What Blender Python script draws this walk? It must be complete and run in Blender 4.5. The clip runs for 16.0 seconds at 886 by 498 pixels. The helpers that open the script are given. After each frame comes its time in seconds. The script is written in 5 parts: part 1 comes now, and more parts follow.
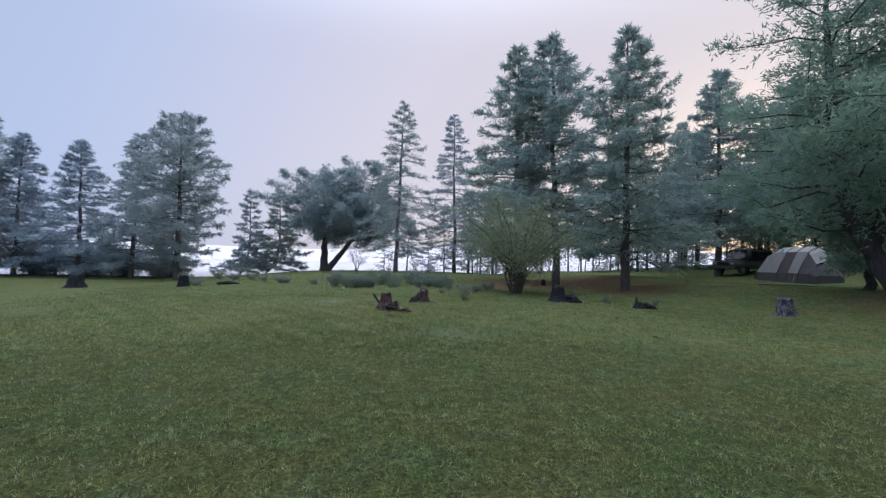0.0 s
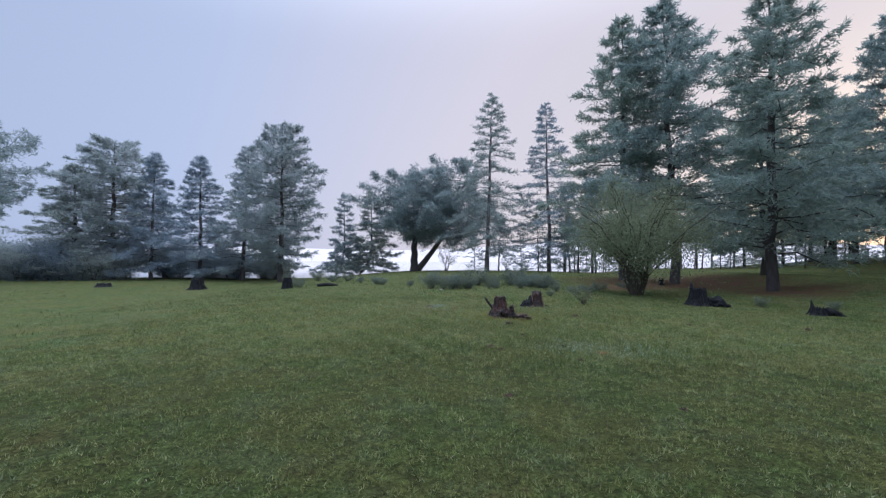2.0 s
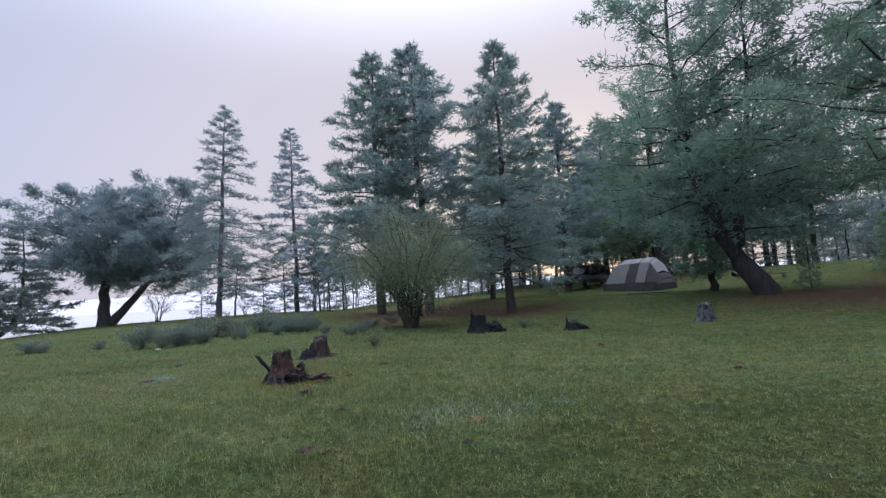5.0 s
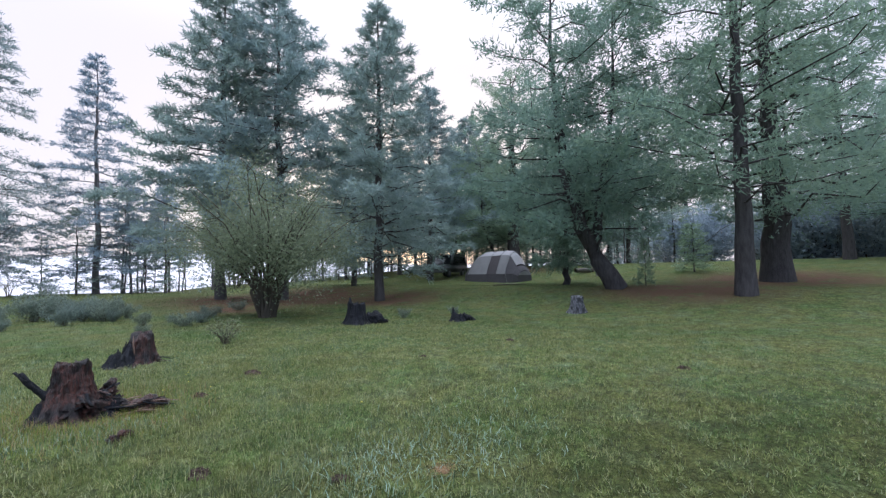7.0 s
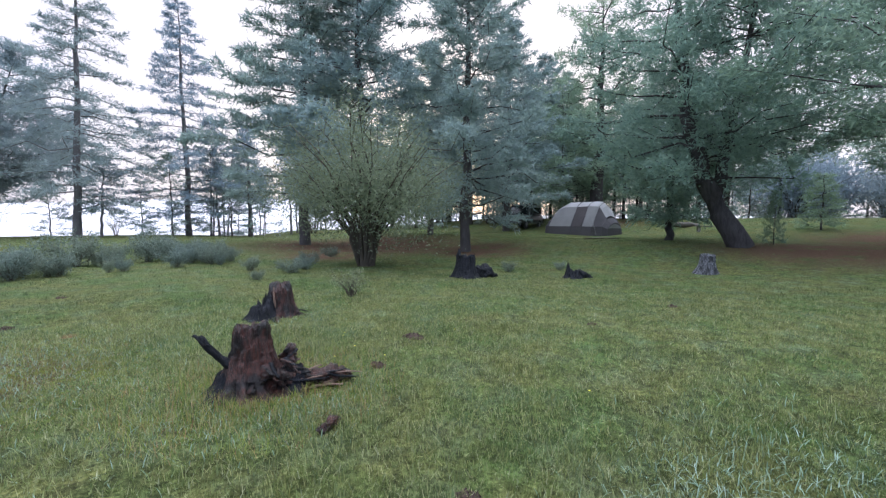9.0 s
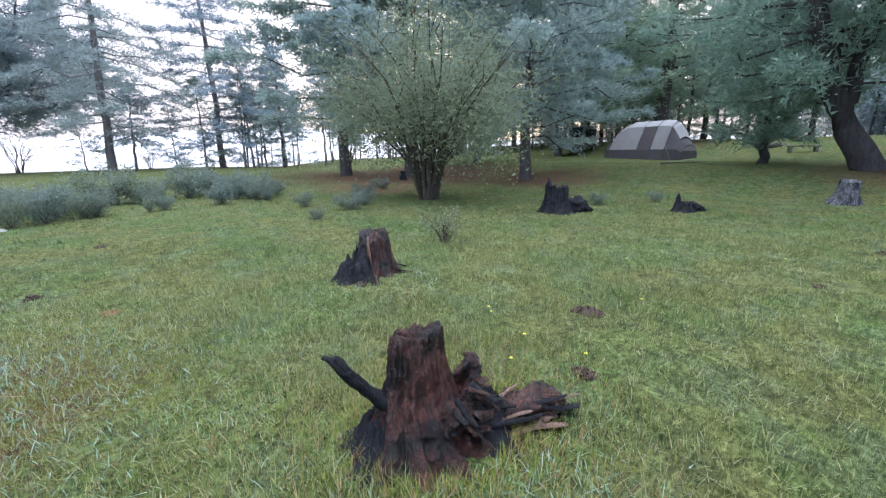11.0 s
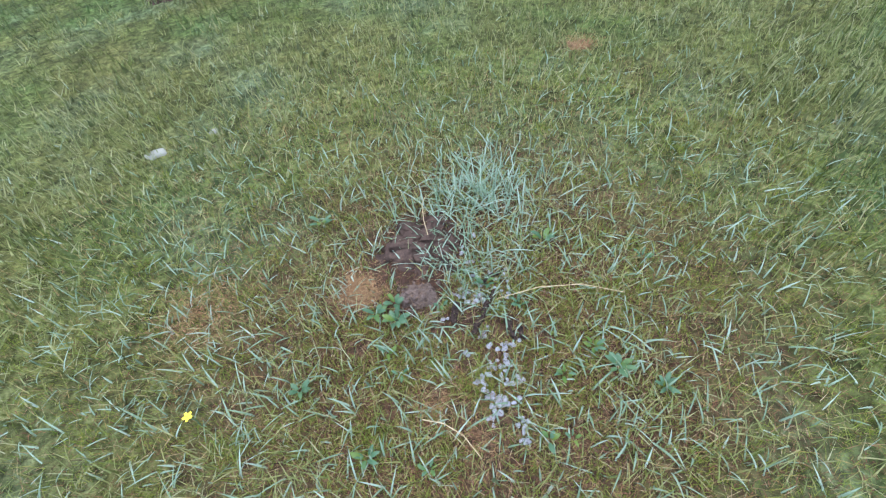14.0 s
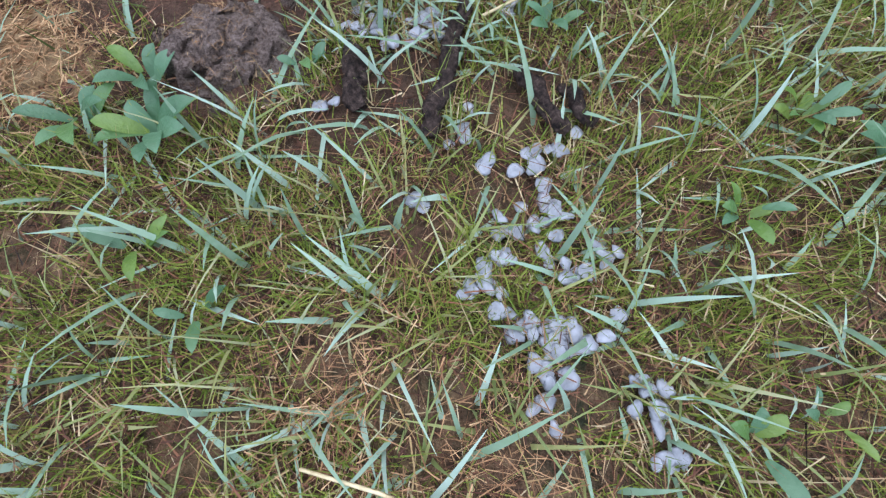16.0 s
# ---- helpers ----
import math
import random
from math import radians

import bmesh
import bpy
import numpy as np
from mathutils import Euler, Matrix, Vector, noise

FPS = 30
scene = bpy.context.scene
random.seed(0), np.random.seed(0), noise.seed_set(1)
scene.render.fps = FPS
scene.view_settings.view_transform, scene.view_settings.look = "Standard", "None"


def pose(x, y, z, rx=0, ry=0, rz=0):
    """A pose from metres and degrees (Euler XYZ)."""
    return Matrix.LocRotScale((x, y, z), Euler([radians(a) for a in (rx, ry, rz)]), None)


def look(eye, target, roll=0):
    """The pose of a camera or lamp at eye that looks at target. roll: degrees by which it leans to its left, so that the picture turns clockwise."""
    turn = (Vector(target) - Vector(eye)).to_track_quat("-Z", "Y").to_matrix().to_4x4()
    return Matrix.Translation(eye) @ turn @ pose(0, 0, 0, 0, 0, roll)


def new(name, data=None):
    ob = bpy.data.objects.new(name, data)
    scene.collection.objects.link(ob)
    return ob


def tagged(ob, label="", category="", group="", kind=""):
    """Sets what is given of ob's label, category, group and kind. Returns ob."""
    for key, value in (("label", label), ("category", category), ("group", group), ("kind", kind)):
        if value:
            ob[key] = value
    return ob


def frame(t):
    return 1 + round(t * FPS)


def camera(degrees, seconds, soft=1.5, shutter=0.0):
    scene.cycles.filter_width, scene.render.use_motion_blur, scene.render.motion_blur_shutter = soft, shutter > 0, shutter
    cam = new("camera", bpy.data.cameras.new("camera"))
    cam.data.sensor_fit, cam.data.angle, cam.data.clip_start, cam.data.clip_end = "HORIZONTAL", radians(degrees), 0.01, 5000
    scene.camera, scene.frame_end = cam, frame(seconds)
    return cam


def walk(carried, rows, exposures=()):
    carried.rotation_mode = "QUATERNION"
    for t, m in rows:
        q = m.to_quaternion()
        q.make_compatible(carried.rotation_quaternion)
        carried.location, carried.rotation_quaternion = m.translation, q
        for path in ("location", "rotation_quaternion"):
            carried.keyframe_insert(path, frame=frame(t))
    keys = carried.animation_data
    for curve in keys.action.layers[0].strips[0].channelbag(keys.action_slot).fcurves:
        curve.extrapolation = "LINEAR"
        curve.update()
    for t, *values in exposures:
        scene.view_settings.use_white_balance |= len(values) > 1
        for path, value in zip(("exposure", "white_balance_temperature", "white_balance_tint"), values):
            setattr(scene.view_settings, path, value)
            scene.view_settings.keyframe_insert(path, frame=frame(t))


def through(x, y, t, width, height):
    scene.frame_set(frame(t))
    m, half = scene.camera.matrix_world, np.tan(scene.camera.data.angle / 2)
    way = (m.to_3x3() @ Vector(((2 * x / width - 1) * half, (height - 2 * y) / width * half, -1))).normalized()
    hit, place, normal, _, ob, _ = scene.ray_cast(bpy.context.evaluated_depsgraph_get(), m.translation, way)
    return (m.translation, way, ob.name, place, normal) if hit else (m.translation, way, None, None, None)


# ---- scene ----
cam = camera(92.8, 16.0, 1.3)
PATH = [
    (0, (0.633, 1.826, 1.502), (0.966, 3.797, 1.56), 1.3),
    (0.5, (0.548, 2.247, 1.527), (0.753, 4.235, 1.577), 1.6),
    (1, (0.347, 2.681, 1.504), (0.458, 4.677, 1.549), 1.4),
    (1.5, (0.153, 3.057, 1.483), (0.148, 5.057, 1.523), 0.4),
    (2, (-0.092, 3.532, 1.482), (-0.147, 5.53, 1.531), 0.3),
    (2.5, (-0.359, 3.975, 1.508), (-0.507, 5.969, 1.559), -0.0),
    (3, (-0.599, 4.382, 1.466), (-0.818, 6.369, 1.522), 0.0),
    (3.5, (-0.756, 4.936, 1.439), (-0.76, 6.934, 1.524), 0.3),
    (4, (-0.723, 5.587, 1.376), (-0.26, 7.527, 1.524), 0.8),
    (4.2, (-0.694, 5.852, 1.375), (-0.072, 7.744, 1.566), -1.2),
    (6.3, (-0.329, 8.413, 1.37), (1.192, 9.702, 1.53), 0.2),
    (6.5, (-0.252, 8.598, 1.348), (1.309, 9.84, 1.502), -0.7),
    (7, (-0.176, 9.083, 1.356), (1.438, 10.258, 1.472), -0.9),
    (7.5, (-0.234, 9.606, 1.377), (1.373, 10.795, 1.455), -0.8),
    (8, (-0.32, 10.098, 1.345), (1.171, 11.431, 1.336), -1.8),
    (8.5, (-0.353, 10.614, 1.352), (1.113, 11.974, 1.311), -1.2),
    (8.7, (-0.353, 10.808, 1.385), (1.107, 12.174, 1.323), 0.0),
    (10.8, (-0.06, 13.0, 1.302), (1.284, 14.415, 0.866), -0.1),
    (11, (-0.048, 13.234, 1.33), (1.282, 14.657, 0.875), -0.6),
    (11.5, (-0.167, 13.751, 1.354), (0.77, 15.451, 0.874), -2.8),
    (12, (-0.277, 14.295, 1.406), (0.457, 16.088, 0.908), 0.7),
    (12.5, (-0.499, 14.796, 1.444), (0.081, 16.619, 0.862), 1.2),
    (13, (-0.679, 15.268, 1.318), (-0.348, 17.002, 0.379), -0.3),
    (13.5, (-0.831, 15.63, 1.156), (-0.551, 17.162, -0.099), -3.4),
    (14, (-0.862, 15.862, 1.029), (-0.677, 17.095, -0.535), -8.2),
    (14.5, (-0.783, 16.02, 0.807), (-0.624, 17.013, -0.922), -8.0),
    (15, (-0.834, 16.14, 0.528), (-0.614, 16.952, -1.287), -5.2),
    (15.5, (-0.831, 16.191, 0.349), (-0.56, 16.829, -1.527), -1.0),
    (16, (-0.815, 16.192, 0.309), (-0.541, 16.705, -1.604), 0.4),
]
EXPOSURES = [(0, 0.0, 6250, 13), (3.0, -0.05, 6250, 13), (4.2, -0.15, 6250, 13), (6.5, 0.42, 6250, 13), (8.5, 0.58, 6250, 13), (11.0, 1.05, 6250, 13), (12.0, 0.55, 6250, 13), (12.5, 0.58, 6250, 13), (14.0, 1.0, 6250, 12), (16.0, 0.88, 6250, 12)]
walk(cam, [(t, look(eye, target, roll)) for t, eye, target, roll in PATH],
     EXPOSURES)


# ---- world and sun ----
SUN_AZ = radians(48)          # from +y towards +x, where the dawn glows behind the trees
SUN_EL = radians(7)
ZENITH = (2.55, 2.8, 3.2)
sun_way = Vector((math.sin(SUN_AZ) * math.cos(SUN_EL), math.cos(SUN_AZ) * math.cos(SUN_EL), math.sin(SUN_EL)))
world = bpy.data.worlds.new("misty_dawn")
scene.world = world
world.use_nodes = True
wt = world.node_tree
wt.nodes.clear()
w_out = wt.nodes.new("ShaderNodeOutputWorld")
w_bg = wt.nodes.new("ShaderNodeBackground")
w_bg.inputs["Strength"].default_value = 1.0
w_sky = wt.nodes.new("ShaderNodeTexSky")
w_sky.sky_type = "NISHITA"
w_sky.sun_disc = False
w_sky.sun_elevation = SUN_EL
w_sky.sun_rotation = SUN_AZ
w_sky.air_density, w_sky.dust_density, w_sky.ozone_density = 1.0, 3.0, 1.0
w_geo = wt.nodes.new("ShaderNodeTexCoord")
w_dot = wt.nodes.new("ShaderNodeVectorMath")
w_dot.operation = "DOT_PRODUCT"
w_dot.inputs[1].default_value = (math.sin(SUN_AZ), math.cos(SUN_AZ), -0.15)
w_ramp = wt.nodes.new("ShaderNodeValToRGB")
w_map = wt.nodes.new("ShaderNodeMapRange")
w_map.inputs["From Min"].default_value, w_map.inputs["From Max"].default_value = -1.0, 1.0
els = w_ramp.color_ramp.elements
els[0].position, els[0].color = 0.0, (0.28, 0.37, 0.55, 1)
els[1].position, els[1].color = 1.0, (0.64, 0.595, 0.61, 1)
e = els.new(0.55)
e.color = (0.47, 0.56, 0.77, 1)
e = els.new(0.80)
e.color = (0.66, 0.64, 0.73, 1)
w_mul = wt.nodes.new("ShaderNodeVectorMath")
w_mul.operation = "SCALE"
w_mul.inputs["Scale"].default_value = 0.014
w_add = wt.nodes.new("ShaderNodeVectorMath")
w_add.operation = "ADD"
wt.links.new(w_geo.outputs["Generated"], w_dot.inputs[0])
wt.links.new(w_dot.outputs["Value"], w_map.inputs["Value"])
wt.links.new(w_map.outputs["Result"], w_ramp.inputs["Fac"])
wt.links.new(w_sky.outputs["Color"], w_mul.inputs[0])
wt.links.new(w_ramp.outputs["Color"], w_add.inputs[0])
wt.links.new(w_mul.outputs["Vector"], w_add.inputs[1])
# a misty overcast sky is brightest and whitest overhead
w_sep = wt.nodes.new("ShaderNodeSeparateXYZ")
w_up = wt.nodes.new("ShaderNodeMapRange")
w_up.interpolation_type = "SMOOTHERSTEP"
w_up.inputs["From Min"].default_value, w_up.inputs["From Max"].default_value = 0.40, 1.0
w_lift = wt.nodes.new("ShaderNodeMix")
w_lift.data_type = "RGBA"
w_lift.inputs[7].default_value = (*ZENITH, 1)
wt.links.new(w_geo.outputs["Generated"], w_sep.inputs[0])
wt.links.new(w_sep.outputs["Z"], w_up.inputs["Value"])
wt.links.new(w_up.outputs["Result"], w_lift.inputs[0])
wt.links.new(w_add.outputs["Vector"], w_lift.inputs[6])
wt.links.new(w_lift.outputs[2], w_bg.inputs["Color"])
wt.links.new(w_bg.outputs["Background"], w_out.inputs["Surface"])

sun_data = bpy.data.lights.new("sun", "SUN")
sun_data.energy, sun_data.angle, sun_data.color = 0.5, radians(40), (1.0, 0.86, 0.72)
sun = new("sun", sun_data)
sun.matrix_world = look(sun_way * 300, (0, 0, 0))


# ---- materials ----
class Mat:
    """A small node-tree writer round one Principled shader."""

    def __init__(self, name, rough=0.8, spec=0.3):
        self.m = bpy.data.materials.new(name)
        self.m.use_nodes = True
        self.t = self.m.node_tree
        self.p = self.t.nodes["Principled BSDF"]
        self.p.inputs["Roughness"].default_value = rough
        self.p.inputs["Specular IOR Level"].default_value = spec
        self.pos = self.t.nodes.new("ShaderNodeNewGeometry").outputs["Position"]

    def link(self, a, b):
        self.t.links.new(a, b)
        return a

    def noise(self, scale, detail=4.0, rough=0.55, stretch=None):
        n = self.t.nodes.new("ShaderNodeTexNoise")
        n.inputs["Scale"].default_value, n.inputs["Detail"].default_value, n.inputs["Roughness"].default_value = scale, detail, rough
        v = self.pos
        if stretch:
            k = self.t.nodes.new("ShaderNodeVectorMath")
            k.operation = "MULTIPLY"
            k.inputs[1].default_value = stretch
            self.link(v, k.inputs[0])
            v = k.outputs["Vector"]
        self.link(v, n.inputs["Vector"])
        return n.outputs["Fac"]

    def ramp(self, fac, *stops):
        r = self.t.nodes.new("ShaderNodeValToRGB")
        el = r.color_ramp.elements
        while len(el) < len(stops):
            el.new(0.5)
        for i, (p, c) in enumerate(stops):
            el[i].position, el[i].color = p, (*c, 1)
        self.link(fac, r.inputs["Fac"])
        return r.outputs["Color"]

    def mix(self, fac, a, b, mode="MIX"):
        n = self.t.nodes.new("ShaderNodeMix")
        n.data_type, n.blend_type = "RGBA", mode
        for s, v in ((n.inputs[0], fac), (n.inputs[6], a), (n.inputs[7], b)):
            if isinstance(v, (int, float)):
                s.default_value = v
            elif isinstance(v, tuple):
                s.default_value = (*v, 1)
            else:
                self.link(v, s)
        return n.outputs[2]

    def math(self, op, a, b=0.0):
        n = self.t.nodes.new("ShaderNodeMath")
        n.operation = op
        for s, v in ((n.inputs[0], a), (n.inputs[1], b)):
            if isinstance(v, (int, float)):
                s.default_value = v
            else:
                self.link(v, s)
        return n.outputs[0]

    def spot(self, x, y, r0, r1):
        """1 inside r0 of the place (x, y), 0 outside r1."""
        d = self.t.nodes.new("ShaderNodeVectorMath")
        d.operation = "DISTANCE"
        d.inputs[1].default_value = (x, y, 0)
        self.link(self.pos, d.inputs[0])
        m = self.t.nodes.new("ShaderNodeMapRange")
        m.interpolation_type = "SMOOTHSTEP"
        m.inputs["From Min"].default_value, m.inputs["From Max"].default_value = r1, r0
        self.link(d.outputs["Value"], m.inputs["Value"])
        return m.outputs["Result"]

    def island(self):
        return self.t.nodes.new("ShaderNodeNewGeometry").outputs["Random Per Island"]

    def thing(self):
        return self.t.nodes.new("ShaderNodeObjectInfo").outputs["Random"]

    def color(self, c):
        if isinstance(c, tuple):
            self.p.inputs["Base Color"].default_value = (*c, 1)
        else:
            self.link(c, self.p.inputs["Base Color"])
        return self

    def bump(self, fac, dist=0.02, strength=1.0):
        b = self.t.nodes.new("ShaderNodeBump")
        b.inputs["Distance"].default_value, b.inputs["Strength"].default_value = dist, strength
        self.link(fac, b.inputs["Height"])
        self.link(b.outputs["Normal"], self.p.inputs["Normal"])
        return self

    def leafy(self, c, through=0.35):
        """Lets light through, as leaves and blades do."""
        self.color(c)
        tr = self.t.nodes.new("ShaderNodeBsdfTranslucent")
        ms = self.t.nodes.new("ShaderNodeMixShader")
        ms.inputs[0].default_value = through
        self.link(c, tr.inputs["Color"])
        self.link(self.p.outputs[0], ms.inputs[1])
        self.link(tr.outputs[0], ms.inputs[2])
        self.link(ms.outputs[0], self.t.nodes["Material Output"].inputs["Surface"])
        return self


def leaf_material(name, dark, light, tip, through=0.45):
    k = Mat(name, 0.7, 0.2)
    c = k.ramp(k.island(), (0.0, dark), (0.6, light), (1.0, tip))
    c = k.mix(k.math("MULTIPLY", k.noise(0.7, 2), 0.55), c, dark)
    tint = k.ramp(k.thing(), (0.0, (0.82, 0.9, 1.0)), (1.0, (1.0, 1.0, 0.9)))
    c = k.mix(1.0, c, tint, "MULTIPLY")
    return k.leafy(c, through).m


# haze is put into these needle colours as paleness, most in the far trees
M_LARCH = leaf_material("larch_needles", (0.269, 0.336, 0.33), (0.347, 0.42, 0.386), (0.426, 0.493, 0.42), 0.5)
M_PINE = leaf_material("pine_needles", (0.225, 0.31, 0.25), (0.30, 0.40, 0.30), (0.375, 0.47, 0.34), 0.5)
M_LAKEHAZE = leaf_material("haze_tinted_lakeside_needles", (0.28, 0.336, 0.364), (0.364, 0.426, 0.448), (0.431, 0.493, 0.493), 0.5)
M_HAZED = leaf_material("haze_painted_needles", (0.34, 0.385, 0.42), (0.41, 0.46, 0.495), (0.47, 0.52, 0.535), 0.5)
M_WILLOW = leaf_material("willow_leaves", (0.21, 0.235, 0.15), (0.29, 0.32, 0.19), (0.38, 0.39, 0.23), 0.5)
M_SHRUB = leaf_material("dewy_shrub_leaves", (0.17, 0.205, 0.165), (0.235, 0.275, 0.215), (0.30, 0.345, 0.275))


def bark_material(name, dark, light, red):
    k = Mat(name, 0.92, 0.15)
    n = k.noise(9, 5, 0.6, (1, 1, 0.25))
    c = k.ramp(n, (0.3, dark), (0.7, light))
    c = k.mix(k.math("MULTIPLY", k.noise(1.3, 3), 0.8), c, red)
    return k.color(c).bump(n, 0.06, 1.0).m


M_BARK = bark_material("larch_bark", (0.055, 0.053, 0.055), (0.14, 0.13, 0.13), (0.10, 0.085, 0.08))
# a paler copy of the larch bark, haze put into its colour
M_HAZEBARK = bark_material("haze_tinted_lakeside_bark", (0.10, 0.098, 0.105), (0.22, 0.205, 0.21), (0.17, 0.15, 0.15))
M_PINEBARK = bark_material("pine_bark", (0.026, 0.026, 0.029), (0.10, 0.093, 0.095), (0.07, 0.06, 0.058))
M_TWIG = bark_material("willow_bark", (0.05, 0.045, 0.04), (0.13, 0.11, 0.09), (0.10, 0.08, 0.06))


def char_material(name, black, brown, red, pale, burnt=(0.36, 0.56), rough=0.33, spec=0.5):
    """Burnt and weathered wood: fibres run up and down, charcoal and bare reddish wood in patches."""
    k = Mat(name, rough, spec)
    fib = k.noise(75, 6, 0.7, (1, 1, 0.07))
    big = k.noise(6.5, 4, 0.65, (1, 1, 0.55))
    wood = k.ramp(fib, (0.30, black), (0.45, brown), (0.58, red), (0.66, brown), (0.74, pale))
    c = k.mix(k.ramp(big, (burnt[0], (0.95, 0.95, 0.95)), (burnt[1], (0, 0, 0))), wood, black)
    k.color(c)
    k.bump(k.math("ADD", fib, k.noise(24, 4)), 0.025, 1.0)
    return k.m


M_CHAR = char_material("charred_stump_wood", (0.006, 0.005, 0.006), (0.028, 0.012, 0.010), (0.11, 0.035, 0.025), (0.22, 0.15, 0.12), (0.42, 0.58))
M_CHARBLUE = char_material("black_charred_wood", (0.006, 0.007, 0.009), (0.012, 0.013, 0.017), (0.022, 0.023, 0.030), (0.055, 0.055, 0.065), (0.36, 0.56), 0.6, 0.2)
M_GREYWOOD = char_material("grey_weathered_wood", (0.012, 0.013, 0.017), (0.03, 0.033, 0.042), (0.28, 0.28, 0.31), (0.40, 0.40, 0.43), (0.40, 0.52))
M_REDROOT = char_material("torn_red_root_wood", (0.010, 0.008, 0.008), (0.042, 0.018, 0.014), (0.13, 0.055, 0.04), (0.24, 0.16, 0.125), (0.36, 0.54))
M_PALEWOOD = char_material("pale_torn_wood", (0.10, 0.06, 0.045), (0.20, 0.12, 0.09), (0.30, 0.19, 0.14), (0.40, 0.30, 0.24), (0.25, 0.35))

# meadow: three kinds of sward in drifts, used by blades and by the ground under them
GREEN, OLIVE, DEW = (0.094, 0.164, 0.046), (0.165, 0.176, 0.058), (0.158, 0.222, 0.130)


def sward(k):
    drift = k.noise(0.75, 4, 0.65)
    fine = k.noise(1.7, 5, 0.65)
    c = k.mix(k.ramp(drift, (0.39, (0, 0, 0)), (0.56, (1, 1, 1))), GREEN, OLIVE)
    c = k.mix(k.ramp(fine, (0.48, (0, 0, 0)), (0.70, (0.85, 0.85, 0.85))), c, DEW)
    c = k.mix(k.ramp(k.noise(1.25, 5, 0.7), (0.57, (0, 0, 0)), (0.70, (0.5, 0.5, 0.5))), c, (0.165, 0.115, 0.06))
    c = k.mix(1.0, c, k.ramp(k.noise(4.5, 4, 0.65), (0.36, (0.58, 0.62, 0.60)), (0.50, (1, 1, 1)), (0.66, (1.35, 1.32, 1.3))), "MULTIPLY")
    # a darker, slightly greener patch round the start: dimmer light put into the colour
    start_dim = k.math("ADD", k.math("MULTIPLY", k.spot(0.8, 3.5, 4.5, 11.0), 1.35), k.math("MULTIPLY", k.math("SUBTRACT", k.noise(0.35, 4, 0.65), 0.56), 1.3))
    c = k.mix(start_dim, c, k.mix(1.0, c, (0.43, 0.475, 0.38), "MULTIPLY"))
    tuft = k.noise(13, 3, 0.6)
    return k.mix(1.0, c, k.ramp(tuft, (0.34, (0.36, 0.38, 0.36)), (0.55, (1, 1, 1)), (0.72, (1.3, 1.3, 1.35))), "MULTIPLY")


def litter(k):
    """Where fallen needles and bare earth show rust-brown."""
    f = None
    for x, y, a, b in ((15.4, 24.0, 0.8, 4.0), (20.0, 11.5, 1.5, 5.0), (26.0, 8.0, 2.0, 6.0), (13.5, 30.5, 3.0, 8.0), (9.0, 26.5, 0.5, 3.0), (33, 25, 1, 5)):
        s = k.spot(x, y, a, b)
        f = s if f is None else k.math("MAXIMUM", f, s)
    return k.math("MULTIPLY", f, k.ramp(k.noise(1.1, 4), (0.28, (0, 0, 0)), (0.5, (0.95, 0.95, 0.95))))


g = Mat("meadow_ground", 0.95, 0.1)
grain = g.noise(38, 5, 0.7)
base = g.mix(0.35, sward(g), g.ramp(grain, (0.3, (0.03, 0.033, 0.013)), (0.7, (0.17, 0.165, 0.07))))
base = g.mix(1.0, base, g.ramp(g.noise(34, 4, 0.65), (0.36, (0.34, 0.36, 0.34)), (0.52, (0.88, 0.88, 0.88)), (0.68, (1.4, 1.4, 1.45))), "MULTIPLY")
base = g.mix(litter(g), base, g.ramp(grain, (0.3, (0.07, 0.04, 0.026)), (0.7, (0.17, 0.095, 0.065))))
soil = g.ramp(g.noise(60, 6, 0.75), (0.36, (0.010, 0.007, 0.006)), (0.47, (0.070, 0.036, 0.026)), (0.58, (0.13, 0.070, 0.045)), (0.74, (0.21, 0.14, 0.09)))
base = g.mix(g.math("MULTIPLY", g.spot(-0.75, 16.35, 0.3, 1.0), 0.85), base, soil)
dark_soil = g.ramp(g.noise(40, 5, 0.7), (0.3, (0.022, 0.016, 0.015)), (0.7, (0.10, 0.055, 0.04)))
base = g.mix(g.math("MULTIPLY", g.spot(-0.74, 16.62, 0.12, 0.42), 0.9), base, dark_soil)
g.color(base).bump(g.math("ADD", grain, g.noise(7, 3)), 0.035, 0.9)
M_GROUND = g.m

b = Mat("grass_blades", 0.6, 0.3)
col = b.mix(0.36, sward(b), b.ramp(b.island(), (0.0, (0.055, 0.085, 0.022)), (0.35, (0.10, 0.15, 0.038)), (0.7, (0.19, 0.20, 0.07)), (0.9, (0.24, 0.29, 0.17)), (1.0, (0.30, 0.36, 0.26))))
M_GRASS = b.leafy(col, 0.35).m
b = Mat("tussock_grass", 0.55, 0.35)
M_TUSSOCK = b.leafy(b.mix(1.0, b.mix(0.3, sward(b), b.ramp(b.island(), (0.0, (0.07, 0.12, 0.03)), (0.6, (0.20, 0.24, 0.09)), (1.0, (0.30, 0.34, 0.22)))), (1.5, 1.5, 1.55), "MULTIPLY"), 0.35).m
b = Mat("far_dewy_grass", 0.6, 0.3)
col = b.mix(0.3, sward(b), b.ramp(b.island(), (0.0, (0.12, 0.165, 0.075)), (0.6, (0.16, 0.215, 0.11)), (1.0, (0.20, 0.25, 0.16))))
M_FARGRASS = b.leafy(col, 0.35).m
b = Mat("fine_olive_grass", 0.65, 0.25)
